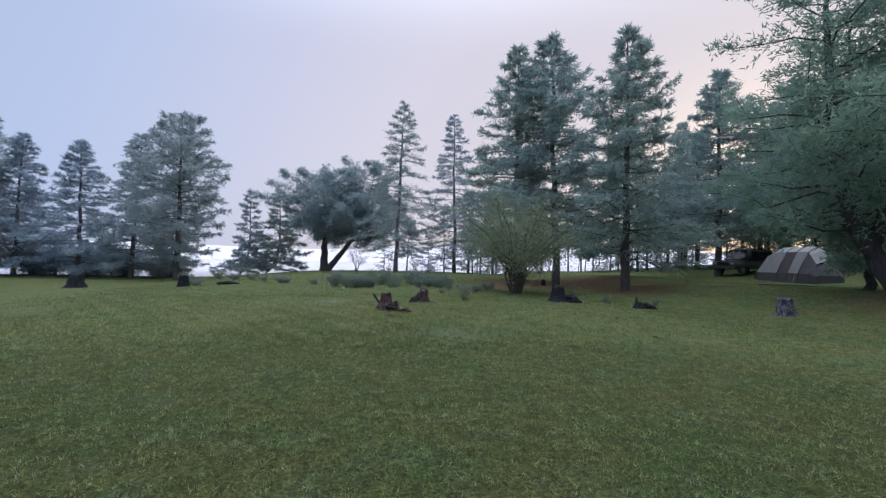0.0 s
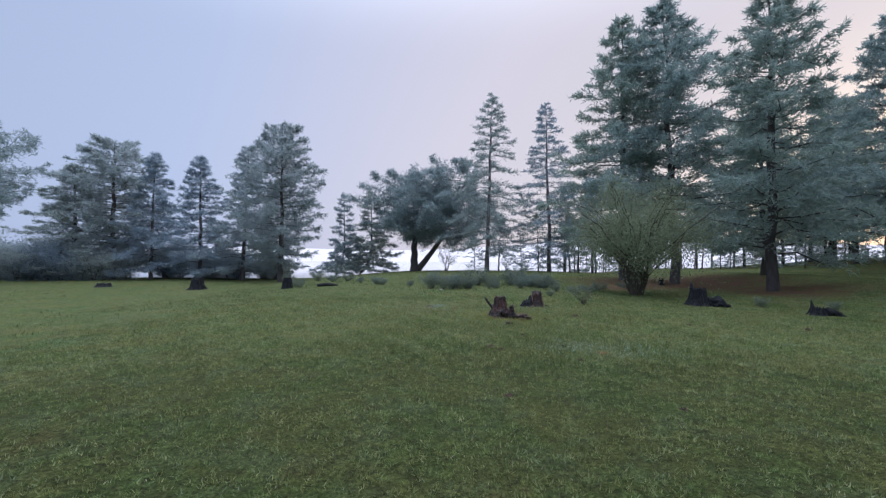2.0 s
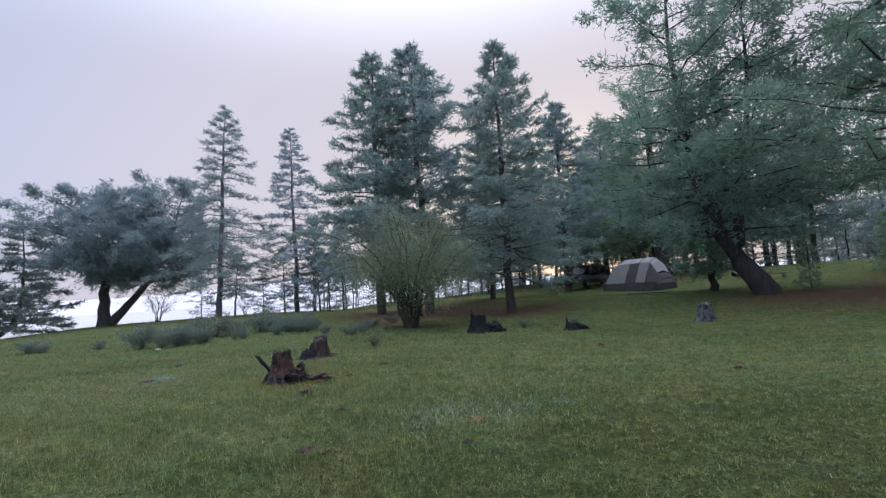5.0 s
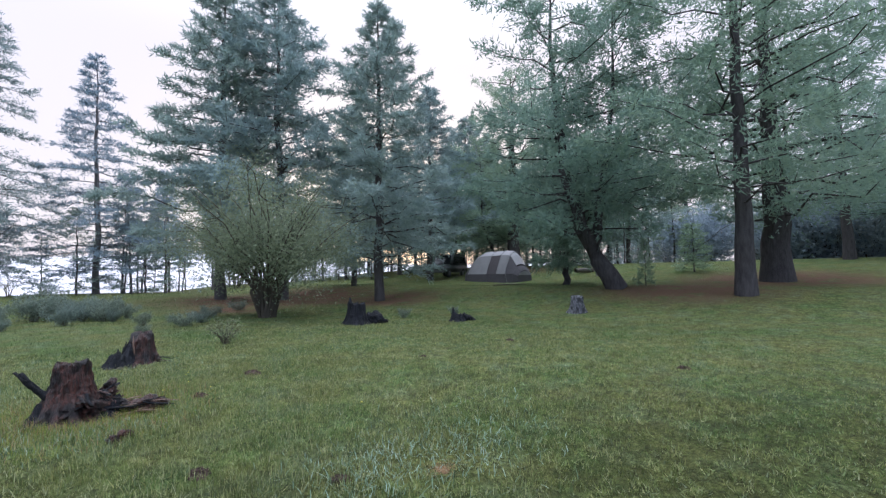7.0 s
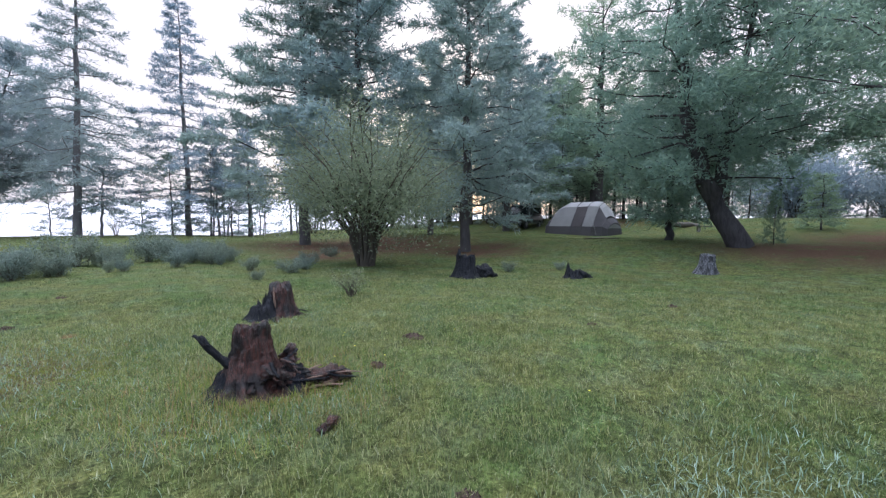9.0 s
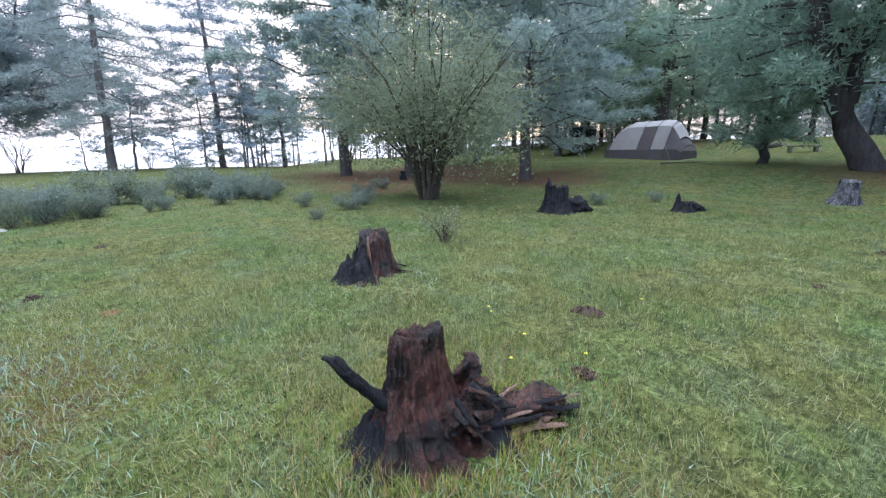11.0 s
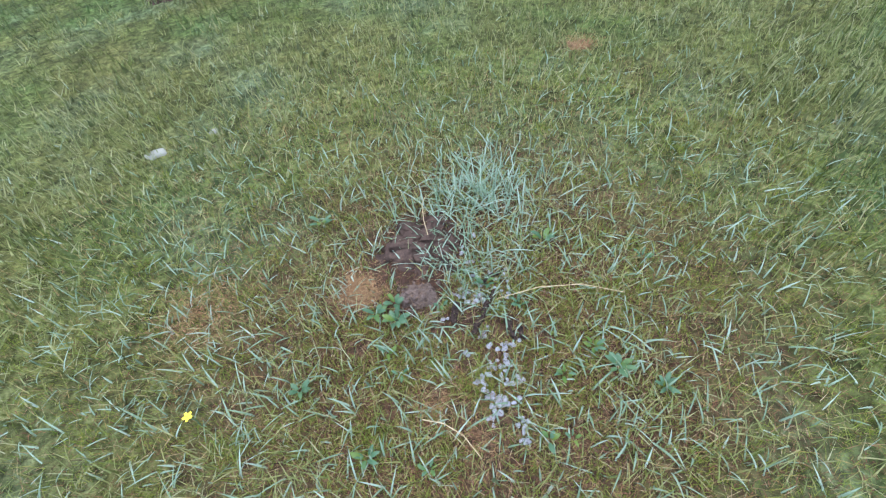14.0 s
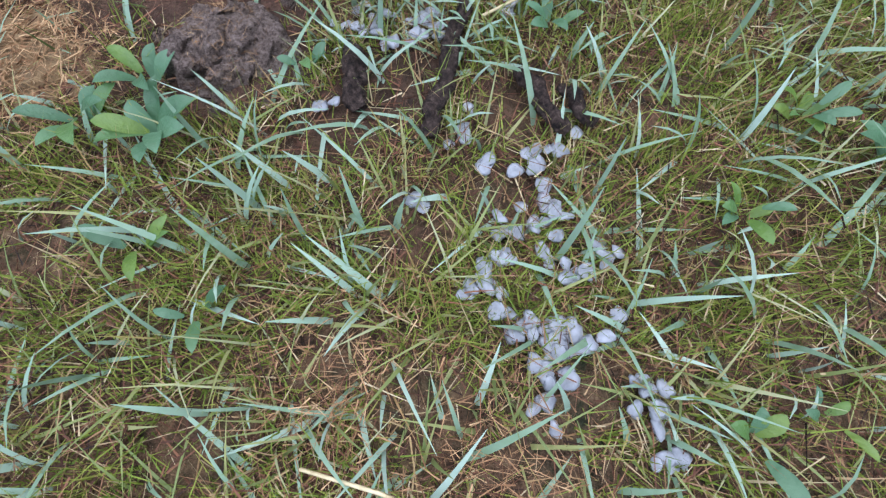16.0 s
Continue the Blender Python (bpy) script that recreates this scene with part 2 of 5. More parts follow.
M_FINE = b.leafy(b.ramp(b.island(), (0.0, (0.12, 0.19, 0.03)), (0.45, (0.23, 0.28, 0.05)), (0.66, (0.34, 0.27, 0.10)), (0.82, (0.28, 0.13, 0.075)), (1.0, (0.46, 0.38, 0.22))), 0.3).m
b = Mat("lush_grass", 0.5, 0.4)
M_LUSH = b.leafy(b.mix(b.math("MULTIPLY", b.noise(2.6, 3), 0.8), b.ramp(b.island(), (0.0, (0.11, 0.16, 0.04)), (0.4, (0.22, 0.275, 0.085)), (0.7, (0.36, 0.34, 0.13)), (1.0, (0.44, 0.45, 0.30))), (0.215, 0.24, 0.10)), 0.35).m
b = Mat("dewy_blue_green_grass", 0.5, 0.4)
M_BLUEGRASS = b.leafy(b.mix(b.noise(120, 3), b.ramp(b.island(), (0.0, (0.07, 0.14, 0.045)), (0.4, (0.14, 0.24, 0.13)), (0.75, (0.25, 0.36, 0.27)), (1.0, (0.43, 0.53, 0.465))), (0.24, 0.33, 0.255)), 0.3).m
b = Mat("broad_herb_leaf", 0.38, 0.5)
M_HERB = b.leafy(b.mix(b.math("MULTIPLY", b.noise(90, 3), 0.7), b.ramp(b.thing(), (0.0, (0.07, 0.16, 0.085)), (0.5, (0.12, 0.24, 0.14)), (0.8, (0.12, 0.22, 0.03)), (1.0, (0.20, 0.28, 0.04))), (0.05, 0.11, 0.045)), 0.4).bump(b.noise(300, 3), 0.002, 0.6).m
b = Mat("dry_straw", 0.7, 0.2)
M_STRAW = b.color(b.ramp(b.noise(80, 3), (0.3, (0.34, 0.26, 0.14)), (0.7, (0.55, 0.46, 0.30)))).m
b = Mat("yellow_petals", 0.6, 0.2)
M_PETAL = b.color(b.mix(b.noise(200, 2), (0.75, 0.62, 0.03), (0.85, 0.75, 0.08))).m
b = Mat("clod_earth", 0.95, 0.1)
M_CLOD = b.color(b.ramp(b.noise(260, 6, 0.85), (0.40, (0.085, 0.06, 0.052)), (0.5, (0.20, 0.148, 0.13)), (0.62, (0.36, 0.28, 0.25)))).bump(b.noise(420, 6, 0.8), 0.012, 1.0).m
b = Mat("molehill_earth", 0.95, 0.1)
M_MOLE = b.color(b.ramp(b.noise(45, 6, 0.7), (0.3, (0.03, 0.022, 0.02)), (0.7, (0.12, 0.08, 0.065)))).bump(b.noise(60, 5, 0.7), 0.012, 1.0).m
b = Mat("tan_earth", 0.95, 0.1)
M_TAN = b.color(b.ramp(b.noise(60, 6, 0.7), (0.3, (0.10, 0.065, 0.04)), (0.7, (0.26, 0.17, 0.09)))).bump(b.noise(110, 5, 0.7), 0.006, 1.0).m
b = Mat("dead_thatch", 0.8, 0.2)
M_THATCH = b.color(b.ramp(b.island(), (0.0, (0.012, 0.008, 0.007)), (0.35, (0.07, 0.028, 0.018)), (0.7, (0.19, 0.085, 0.05)), (0.88, (0.25, 0.17, 0.08)), (1.0, (0.46, 0.38, 0.25)))).m
b = Mat("tan_fibres", 0.85, 0.15)
M_FIBRE = b.color(b.ramp(b.island(), (0.0, (0.16, 0.08, 0.04)), (0.6, (0.33, 0.19, 0.10)), (1.0, (0.44, 0.30, 0.17)))).m
b = Mat("yellow_moss", 0.8, 0.2)
M_MOSS = b.leafy(b.ramp(b.island(), (0.0, (0.09, 0.14, 0.02)), (0.6, (0.21, 0.26, 0.04)), (1.0, (0.32, 0.34, 0.08))), 0.3).m
b = Mat("hail_ice", 0.35, 0.5)
b.color(b.ramp(b.noise(150, 3), (0.3, (0.20, 0.21, 0.24)), (0.7, (0.40, 0.41, 0.47))))
b.p.inputs["Transmission Weight"].default_value = 0.4
b.p.inputs["IOR"].default_value = 1.31
M_ICE = b.m
b = Mat("lake_water", 0.06, 0.5)
b.color((0.10, 0.12, 0.13)).bump(b.noise(0.5, 3), 0.004, 0.08)
M_WATER = b.m
# the far shore's mist is put into a pale colour and faint emission
b = Mat("painted_mist_hills", 1.0, 0.0)
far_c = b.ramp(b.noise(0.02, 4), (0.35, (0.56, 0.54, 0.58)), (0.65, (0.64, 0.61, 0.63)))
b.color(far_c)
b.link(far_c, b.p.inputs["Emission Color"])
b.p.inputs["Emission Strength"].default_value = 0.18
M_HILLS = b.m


def fabric(name, a, c2):
    k = Mat(name, 0.85, 0.2)
    return k.color(k.mix(k.noise(2.2, 4), a, c2)).bump(k.noise(3.0, 3), 0.05, 0.5).m


M_TENT_LIGHT = fabric("pale_grey_tent_cloth", (0.19, 0.186, 0.19), (0.25, 0.245, 0.25))
M_TENT_DARK = fabric("dark_grey_tent_cloth", (0.07, 0.066, 0.072), (0.10, 0.093, 0.10))
M_TENT_ROOF = fabric("light_tent_roof_cloth", (0.28, 0.273, 0.28), (0.35, 0.343, 0.35))
M_TENT_DOOR = fabric("mauve_grey_tent_panel", (0.062, 0.055, 0.058), (0.085, 0.075, 0.08))


def plain(name, a, c2, rough, metal=0.0, scale=6.0):
    k = Mat(name, rough, 0.5)
    k.color(k.mix(k.noise(scale, 4), a, c2))
    k.p.inputs["Metallic"].default_value = metal
    return k.m


M_CARPAINT = plain("dark_green_car_paint", (0.03, 0.036, 0.036), (0.05, 0.058, 0.056), 0.35)
M_RUBBER = plain("black_rubber", (0.012, 0.012, 0.012), (0.03, 0.03, 0.03), 0.85)
M_RIM = plain("grey_alloy", (0.25, 0.26, 0.27), (0.36, 0.37, 0.38), 0.4, 0.8)
M_CARGLASS = plain("dark_car_glass", (0.01, 0.013, 0.015), (0.02, 0.024, 0.026), 0.06)
M_LAMP = plain("headlight_glass", (0.22, 0.225, 0.24), (0.30, 0.31, 0.33), 0.15)
M_BUMPER = plain("silver_bumper", (0.10, 0.105, 0.11), (0.16, 0.165, 0.17), 0.45, 0.4)
M_PLANK = plain("weathered_planks", (0.20, 0.18, 0.16), (0.32, 0.30, 0.27), 0.85)
b = Mat("charred_bark", 0.95, 0.1)
M_DARKBARK = b.color(b.ramp(b.noise(190, 5, 0.7), (0.35, (0.012, 0.010, 0.010)), (0.55, (0.055, 0.038, 0.033)), (0.72, (0.14, 0.10, 0.085)))).bump(b.noise(330, 5, 0.75), 0.006, 1.0).m
M_LOGW = plain("dead_log_wood", (0.06, 0.05, 0.045), (0.15, 0.13, 0.11), 0.9)
M_WHITE = plain("pale_grey_litter", (0.16, 0.17, 0.14), (0.27, 0.27, 0.24), 0.7)


# ---- mesh helpers ----
def mesh_np(name, verts, tris, mats, smooth=False):
    """A mesh from arrays of vertices and triangles."""
    verts, tris = np.asarray(verts, np.float32), np.asarray(tris, np.int32)
    me = bpy.data.meshes.new(name)
    me.vertices.add(len(verts))
    me.vertices.foreach_set("co", verts.ravel())
    me.loops.add(tris.size)
    me.loops.foreach_set("vertex_index", tris.ravel())
    me.polygons.add(len(tris))
    me.polygons.foreach_set("loop_start", np.arange(0, tris.size, 3, dtype=np.int32))
    if smooth:
        me.polygons.foreach_set("use_smooth", np.ones(len(tris), bool))
    me.update()
    for m in mats if isinstance(mats, (list, tuple)) else (mats,):
        me.materials.append(m)
    return me


def mesh_bm(name, bm, mat, smooth=False):
    me = bpy.data.meshes.new(name)
    bmesh.ops.recalc_face_normals(bm, faces=bm.faces)
    bm.to_mesh(me)
    bm.free()
    me.materials.append(mat)
    if smooth:
        for p in me.polygons:
            p.use_smooth = True
    return me


def part(name, mesh, parent, label="", at=None):
    """Links a mesh as one part under a thing or under another part."""
    ob = new(name, mesh)
    ob.parent = parent
    if at is not None:
        ob.matrix_basis = at
    return tagged(ob, label)


def thing(name, label, category, group="", kind="", at=None, mesh=None):
    ob = new(name, mesh)
    if at is not None:
        ob.matrix_basis = at
    return tagged(ob, label, category, group, kind)


def box(sx, sy, sz, bevel=0.0, cx=0.0, cy=0.0, cz=0.0):
    bm = bmesh.new()
    bmesh.ops.create_cube(bm, size=1.0)
    bmesh.ops.scale(bm, vec=(sx, sy, sz), verts=bm.verts)
    bmesh.ops.translate(bm, vec=(cx, cy, cz), verts=bm.verts)
    if bevel:
        bmesh.ops.bevel(bm, geom=list(bm.edges), offset=bevel, segments=2, affect="EDGES")
    return bm


class Soup:
    """Gathers vertices and triangles."""

    def __init__(self):
        self.v, self.f, self.n = [], [], 0

    def add(self, v, f):
        self.v.append(np.asarray(v, np.float32))
        self.f.append(np.asarray(f, np.int32) + self.n)
        self.n += len(v)

    def tube(self, pts, radii, sides=6, cap=False):
        pts, radii = np.asarray(pts, float), np.asarray(radii, float)
        along = np.gradient(pts, axis=0)
        along /= np.linalg.norm(along, axis=1)[:, None] + 1e-9
        ref = np.where(np.abs(along[:, 2:3]) > 0.9, [[1.0, 0, 0]], [[0, 0, 1.0]])
        u = np.cross(along, ref)
        u /= np.linalg.norm(u, axis=1)[:, None] + 1e-9
        w = np.cross(along, u)
        a = np.arange(sides) * 2 * math.pi / sides
        ring = pts[:, None] + radii[:, None, None] * (np.cos(a)[None, :, None] * u[:, None] + np.sin(a)[None, :, None] * w[:, None])
        k, j = np.meshgrid(np.arange(len(pts) - 1), np.arange(sides), indexing="ij")
        p, q = k * sides + j, k * sides + (j + 1) % sides
        f = np.concatenate([np.stack([p, q, q + sides], -1).reshape(-1, 3), np.stack([p, q + sides, p + sides], -1).reshape(-1, 3)])
        v = ring.reshape(-1, 3)
        if cap:
            v = np.vstack([v, pts[-1] + along[-1] * radii[-1] * 0.3])
            j = np.arange(sides)
            top = (len(pts) - 1) * sides
            f = np.vstack([f, np.stack([top + j, top + (j + 1) % sides, np.full(sides, len(v) - 1)], -1)])
        self.add(v, f)

    def mesh(self, name, mat, smooth=False):
        return mesh_np(name, np.concatenate(self.v), np.concatenate(self.f), mat, smooth)


def unit(v):
    return v / (np.linalg.norm(v, axis=-1, keepdims=True) + 1e-9)


def slivers(rng, base, way, length, width):
    """Narrow pointed leaves, one triangle each, at the base points along the given ways."""
    n = len(base)
    side = unit(np.cross(way, rng.normal(size=(n, 3)))) * (np.asarray(width) / 2).reshape(-1, 1)
    tip = base + way * np.asarray(length).reshape(-1, 1)
    v = np.stack([base - side, base + side, tip], 1).reshape(-1, 3)
    return v, np.arange(n * 3).reshape(-1, 3)


def step(a):
    a = np.clip(a, 0, 1)
    return a * a * (3 - 2 * a)


# ---- the lie of the land ----
def shore(x):
    """How far ahead the bank of the lake breaks off."""
    return 54 - 5.5 * step((x + 6) / 12) - 0.018 * np.maximum(x - 18, 0) ** 2


def land(x, y):
    x, y = np.asarray(x, float), np.asarray(y, float)
    z = 0.62 * step((x - 14) / 6.5) - 0.15 * np.exp(-((x - 11.5) ** 2 / 20 + (y - 16) ** 2 / 30)) + 1.4 * step((x - 22) / 18) - 0.9 * step((-x - 4) / 16)
    z = z + 0.35 * np.exp(-((x - 6) / 11) ** 2) * step((y - 26) / 16)
    z = z - 0.17 * np.exp(-((x - 1.8) ** 2 + (y - 10.8) ** 2) / 8)
    z = z + 0.012 * np.sin(x * 0.9 + 1) * np.sin(y * 0.7) * step((np.hypot(x + 0.8, y - 16.3) - 1.5) / 3)
    z = z - 6.0 * step((y - shore(x)) / 9)
    return z


def stand(x, y, turn=0.0, sink=0.0):
    return pose(x, y, float(land(x, y)) - sink, 0, 0, turn)


near_x = np.concatenate([-np.geomspace(1500, 13, 34), np.arange(-12.5, 16.1, 0.25), np.geomspace(17, 1500, 40)])
near_y = np.concatenate([-np.geomspace(1500, 3, 26), np.arange(-2, 26.1, 0.25), np.arange(27, 66, 1.0), np.geomspace(70, 2000, 20)])
gx, gy = np.meshgrid(near_x, near_y, indexing="xy")
gz = land(gx, gy)
rows_n, cols_n = gx.shape
r_i, c_i = np.meshgrid(np.arange(rows_n - 1), np.arange(cols_n - 1), indexing="ij")
q0 = r_i * cols_n + c_i
tri_g = np.concatenate([np.stack([q0, q0 + 1, q0 + cols_n + 1], -1).reshape(-1, 3), np.stack([q0, q0 + cols_n + 1, q0 + cols_n], -1).reshape(-1, 3)])
thing("ground", "uneven meadow ground with short dewy grass and moss", "ground", kind="structure",
      mesh=mesh_np("ground", np.stack([gx, gy, gz], -1).reshape(-1, 3), tri_g, M_GROUND, True))

lake = Soup()
lake.add([(-1500, 30, -1.5), (1500, 30, -1.5), (1500, 2200, -1.5), (-1500, 2200, -1.5)], [(0, 1, 2), (0, 2, 3)])
thing("water", "calm pale lake water under morning mist", "lake", kind="structure", mesh=lake.mesh("water", M_WATER))

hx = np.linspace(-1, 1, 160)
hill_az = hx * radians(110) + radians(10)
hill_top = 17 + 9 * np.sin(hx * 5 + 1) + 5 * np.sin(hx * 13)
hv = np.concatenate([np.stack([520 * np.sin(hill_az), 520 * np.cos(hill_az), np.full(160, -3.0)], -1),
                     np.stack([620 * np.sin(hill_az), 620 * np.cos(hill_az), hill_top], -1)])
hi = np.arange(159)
thing("backdrop", "far lake shore hills, mist painted in as pale glow", "hills", kind="structure",
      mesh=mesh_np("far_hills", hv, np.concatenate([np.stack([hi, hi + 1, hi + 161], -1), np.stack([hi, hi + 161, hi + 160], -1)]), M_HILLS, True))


# ---- trees ----
def along_path(pts, f):
    """Points at the shares f of a polyline."""
    pts = np.asarray(pts, float)
    s = np.linspace(0, 1, len(pts))
    return np.stack([np.interp(f, s, pts[:, i]) for i in range(3)], -1)


def conifer_meshes(name, seed, stems, mats, reach, start=0.15, limbs=70, droop=0.25, rise=0.1, sprays=26, spray=0.24, ragged=0.3, shape="cone", clump=0.0, blank=0.0):
    """Trunk mesh (with limbs) and crown mesh of a conifer. stems: (points, radius at foot) each; reach: longest limb in metres."""
    rng = np.random.default_rng(seed)
    wood, needles = Soup(), Soup()
    for pts, r0 in stems:
        f = np.linspace(0, 1, 14)
        path = along_path(pts, f)
        h = path[-1, 2]
        path[1:-1, :2] += rng.normal(0, 0.012 * h ** 0.5, (12, 2))
        flare = 1 + 0.15 * np.exp(-path[:, 2] / 0.5)
        wood.tube(path, np.maximum(r0 * (1 - f) ** 0.8, 0.02) * flare, 8)
        g = start + (1 - start) * ((np.arange(limbs) + rng.uniform(-0.6, 0.6, limbs).clip(-0.5, 0.5) + 0.5) / limbs).clip(0, 0.995) ** 0.92
        for i, share in enumerate(g):
            foot = along_path(path, share)
            u = (share - start) / (1 - start)
            if shape == "cone":
                size = (1 - u) ** 0.84 * (0.75 + 0.25 * min(1, u / 0.12)) * 1.08
            elif shape == "round":
                size = (0.35 + 0.65 * math.sin(math.pi * min(1, 0.18 + 0.80 * u)) ** 0.8)
            else:
                size = (1 - u) ** 0.5 * (0.35 + 0.65 * min(1, u / 0.4))
            length = reach * size * rng.uniform(1 - ragged, 1 + 0.5 * ragged) + 0.18
            if rng.random() < 0.08:
                length *= 0.5
            az = i * 2.39996 + rng.normal(0, 0.5)
            out = np.array([math.cos(az), math.sin(az), 0])
            s = np.linspace(0, 1, 5)
            lift = (rise + 0.75 * max(0, u - 0.72)) * s - droop * s ** 2 * (1 - 0.75 * u) + 0.12 * s ** 4
            limb = foot + out * (s * length)[:, None] + np.array([0, 0, 1]) * (lift * length)[:, None]
            limb[1:] += rng.normal(0, 0.05 * length, (4, 3))
            wood.tube(limb, np.maximum((0.11 if shape == "round" else 0.17) * r0 * (0.4 + size) * (1 - s * 0.85), 0.010), 3)
            if rng.random() < blank:
                continue
            # side twigs on both sides of the limb, feathered with needles
            m = max(6, int(sprays * (0.40 if shape == "round" else 0.56) * (0.55 + length)))
            at = 0.05 + 0.95 * rng.random(m) ** 0.8
            root = along_path(limb, at)
            flat = np.array([-out[1], out[0], 0])
            long_ = (0.26 * length * (1.05 - at) + 0.32) * rng.uniform(0.6, 1.25, m)
            twig = unit(out * rng.uniform(0.25, 0.9, (m, 1)) + flat * rng.uniform(-1.1, 1.1, (m, 1)) + np.array([0, 0, 1]) * rng.normal(0.04 + 0.2 * u, 0.22 if shape == "cone" else 0.38, (m, 1)))
            q = 9
            s_ = np.tile(np.linspace(0.12, 1.05, q) if not clump else np.linspace(0.4, 1.1, q), m)
            way0, len0 = np.repeat(twig, q, 0), np.repeat(long_, q)
            base = np.repeat(root, q, 0) + way0 * (len0 * s_)[:, None] - np.array([0, 0, 1]) * (0.14 * len0 * s_ ** 2)[:, None] + rng.normal(0, 0.035 + 0.25 * clump * 0.5, (m * q, 3))
            way = unit(way0 * 0.8 + rng.normal(0, 0.55, (m * q, 3)))
            v, t = slivers(rng, base, way, spray * rng.uniform(0.55, 1.25, m * q), spray * rng.uniform(0.17, 0.31, m * q))
            needles.add(v, t)
        k = 60
        tip = path[-1] + rng.normal(0, 0.10, (k, 3)) - np.abs(rng.normal(0, 0.45, (k, 1))) * [0, 0, 1]
        v, t = slivers(rng, tip, unit(rng.normal(0, 0.6, (k, 3)) + [0, 0, 0.6]), spray * rng.uniform(0.6, 1.1, k), np.full(k, spray * 0.22))
        needles.add(v, t)
    return wood.mesh(name + "_trunk", mats[0], True), needles.mesh(name + "_crown", mats[1])


def plant_tree(meshes, x, y, label, name="larch_tree", group="", turn=0.0, scale=1.0, wide=1.0, category="tree", sink=0.08):
    ob = thing(name, label, category, group, at=stand(x, y, turn, sink))
    ob.scale = (scale * wide, scale * wide, scale)
    part("trunk", meshes[0], ob)
    part("crown", meshes[1], ob)
    return ob


def upright(h, lean=(0, 0)):
    return [(0, 0, 0), (lean[0] * 0.25, lean[1] * 0.25, h * 0.35), (lean[0] * 0.6, lean[1] * 0.6, h * 0.7), (lean[0], lean[1], h)]


MIS = (M_BARK, M_HAZED)
LAR, PIN, LAK = (M_BARK, M_LARCH), (M_PINEBARK, M_PINE), (M_HAZEBARK, M_LAKEHAZE)
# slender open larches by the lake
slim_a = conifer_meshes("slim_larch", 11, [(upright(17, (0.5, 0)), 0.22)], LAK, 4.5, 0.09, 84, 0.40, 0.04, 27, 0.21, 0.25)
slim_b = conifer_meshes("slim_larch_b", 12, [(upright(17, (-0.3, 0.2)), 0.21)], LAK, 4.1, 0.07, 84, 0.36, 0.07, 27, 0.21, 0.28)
# broad full larches
full_a = conifer_meshes("full_larch", 21, [(upright(16), 0.25)], LAR, 5.0, 0.11, 104, 0.25, 0.14, 27, 0.27, 0.4)
full_b = conifer_meshes("full_larch_b", 22, [(upright(16, (0.4, 0.3)), 0.26)], LAR, 5.3, 0.17, 100, 0.24, 0.16, 27, 0.27, 0.4)
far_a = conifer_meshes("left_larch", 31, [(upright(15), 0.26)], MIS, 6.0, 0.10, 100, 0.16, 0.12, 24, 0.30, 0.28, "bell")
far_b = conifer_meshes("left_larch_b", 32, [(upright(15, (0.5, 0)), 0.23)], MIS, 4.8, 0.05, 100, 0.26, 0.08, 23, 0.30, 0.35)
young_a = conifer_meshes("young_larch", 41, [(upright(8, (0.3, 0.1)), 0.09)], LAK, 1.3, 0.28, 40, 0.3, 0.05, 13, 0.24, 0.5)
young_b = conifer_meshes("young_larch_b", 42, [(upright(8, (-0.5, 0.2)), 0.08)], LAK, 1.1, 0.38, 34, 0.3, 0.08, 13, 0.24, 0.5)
tall_thin = conifer_meshes("thin_pine", 43, [(upright(13, (0.3, 0.2)), 0.13)], PIN, 2.2, 0.22, 60, 0.25, 0.05, 13, 0.27, 0.5, "cone", 0.0, 0.25)

plant_tree(slim_a, 3.05, 44.8, "slender open larch on the lake bank", scale=1.02)
plant_tree(slim_b, 9.2, 45.2, "slender larch on the lake bank", turn=40, scale=0.98)
plant_tree(full_a, 15.25, 24.3, "full dark green larch with a straight trunk", turn=10, scale=0.97)
plant_tree(full_b, 13.6, 30.2, "tall dense larch behind a willow bush", turn=130, scale=1.12)
plant_tree(full_a, 11.6, 33.0, "tall dense larch behind a willow bush", turn=70, scale=1.14)
plant_tree(full_b, 26.5, 29.8, "full larch beside a parked car", turn=200, scale=0.97)
plant_tree(full_a, 20.0, 31.5, "full larch on the grassy rise", turn=250, scale=0.80)

# the larch row on the far side of the meadow
for meshes, x, y, h, turn, wide in ((far_a, -17.2, 44.6, 15.4, 20, 1.0), (far_b, -23.0, 48.6, 14.6, 60, 1.0), (far_b, -28.2, 49.5, 13.8, 150, 1.05),
                                    (far_b, -33.8, 49.5, 14.2, 100, 0.95), (far_a, -38.6, 50.0, 15.6, 260, 1.25), (far_b, -42.5, 49.5, 12.6, 300, 1.6),
                                    (far_b, -20.6, 51.5, 11.4, 330, 0.95)):
    plant_tree(meshes, x, y, "broad haze-tinted larch at the meadow edge", group="larches at the meadow edge", turn=turn, scale=h / 15.0, wide=wide)
lean_s = conifer_meshes("leaning_larch", 35, [([(0, 0, 0), (0.9, 0, 1.6), (1.1, 0.1, 4.5), (1.0, 0, 9.8)], 0.16)], LAK, 2.9, 0.15, 60, 0.3, 0.05, 27, 0.28, 0.5)
plant_tree(lean_s, -14.2, 53.0, "small leaning larch at the lake edge", group="leaning larches", turn=0, scale=1.0)
plant_tree(lean_s, -11.2, 52.5, "small leaning larch at the lake edge", group="leaning larches", turn=15, scale=1.0, wide=1.3)

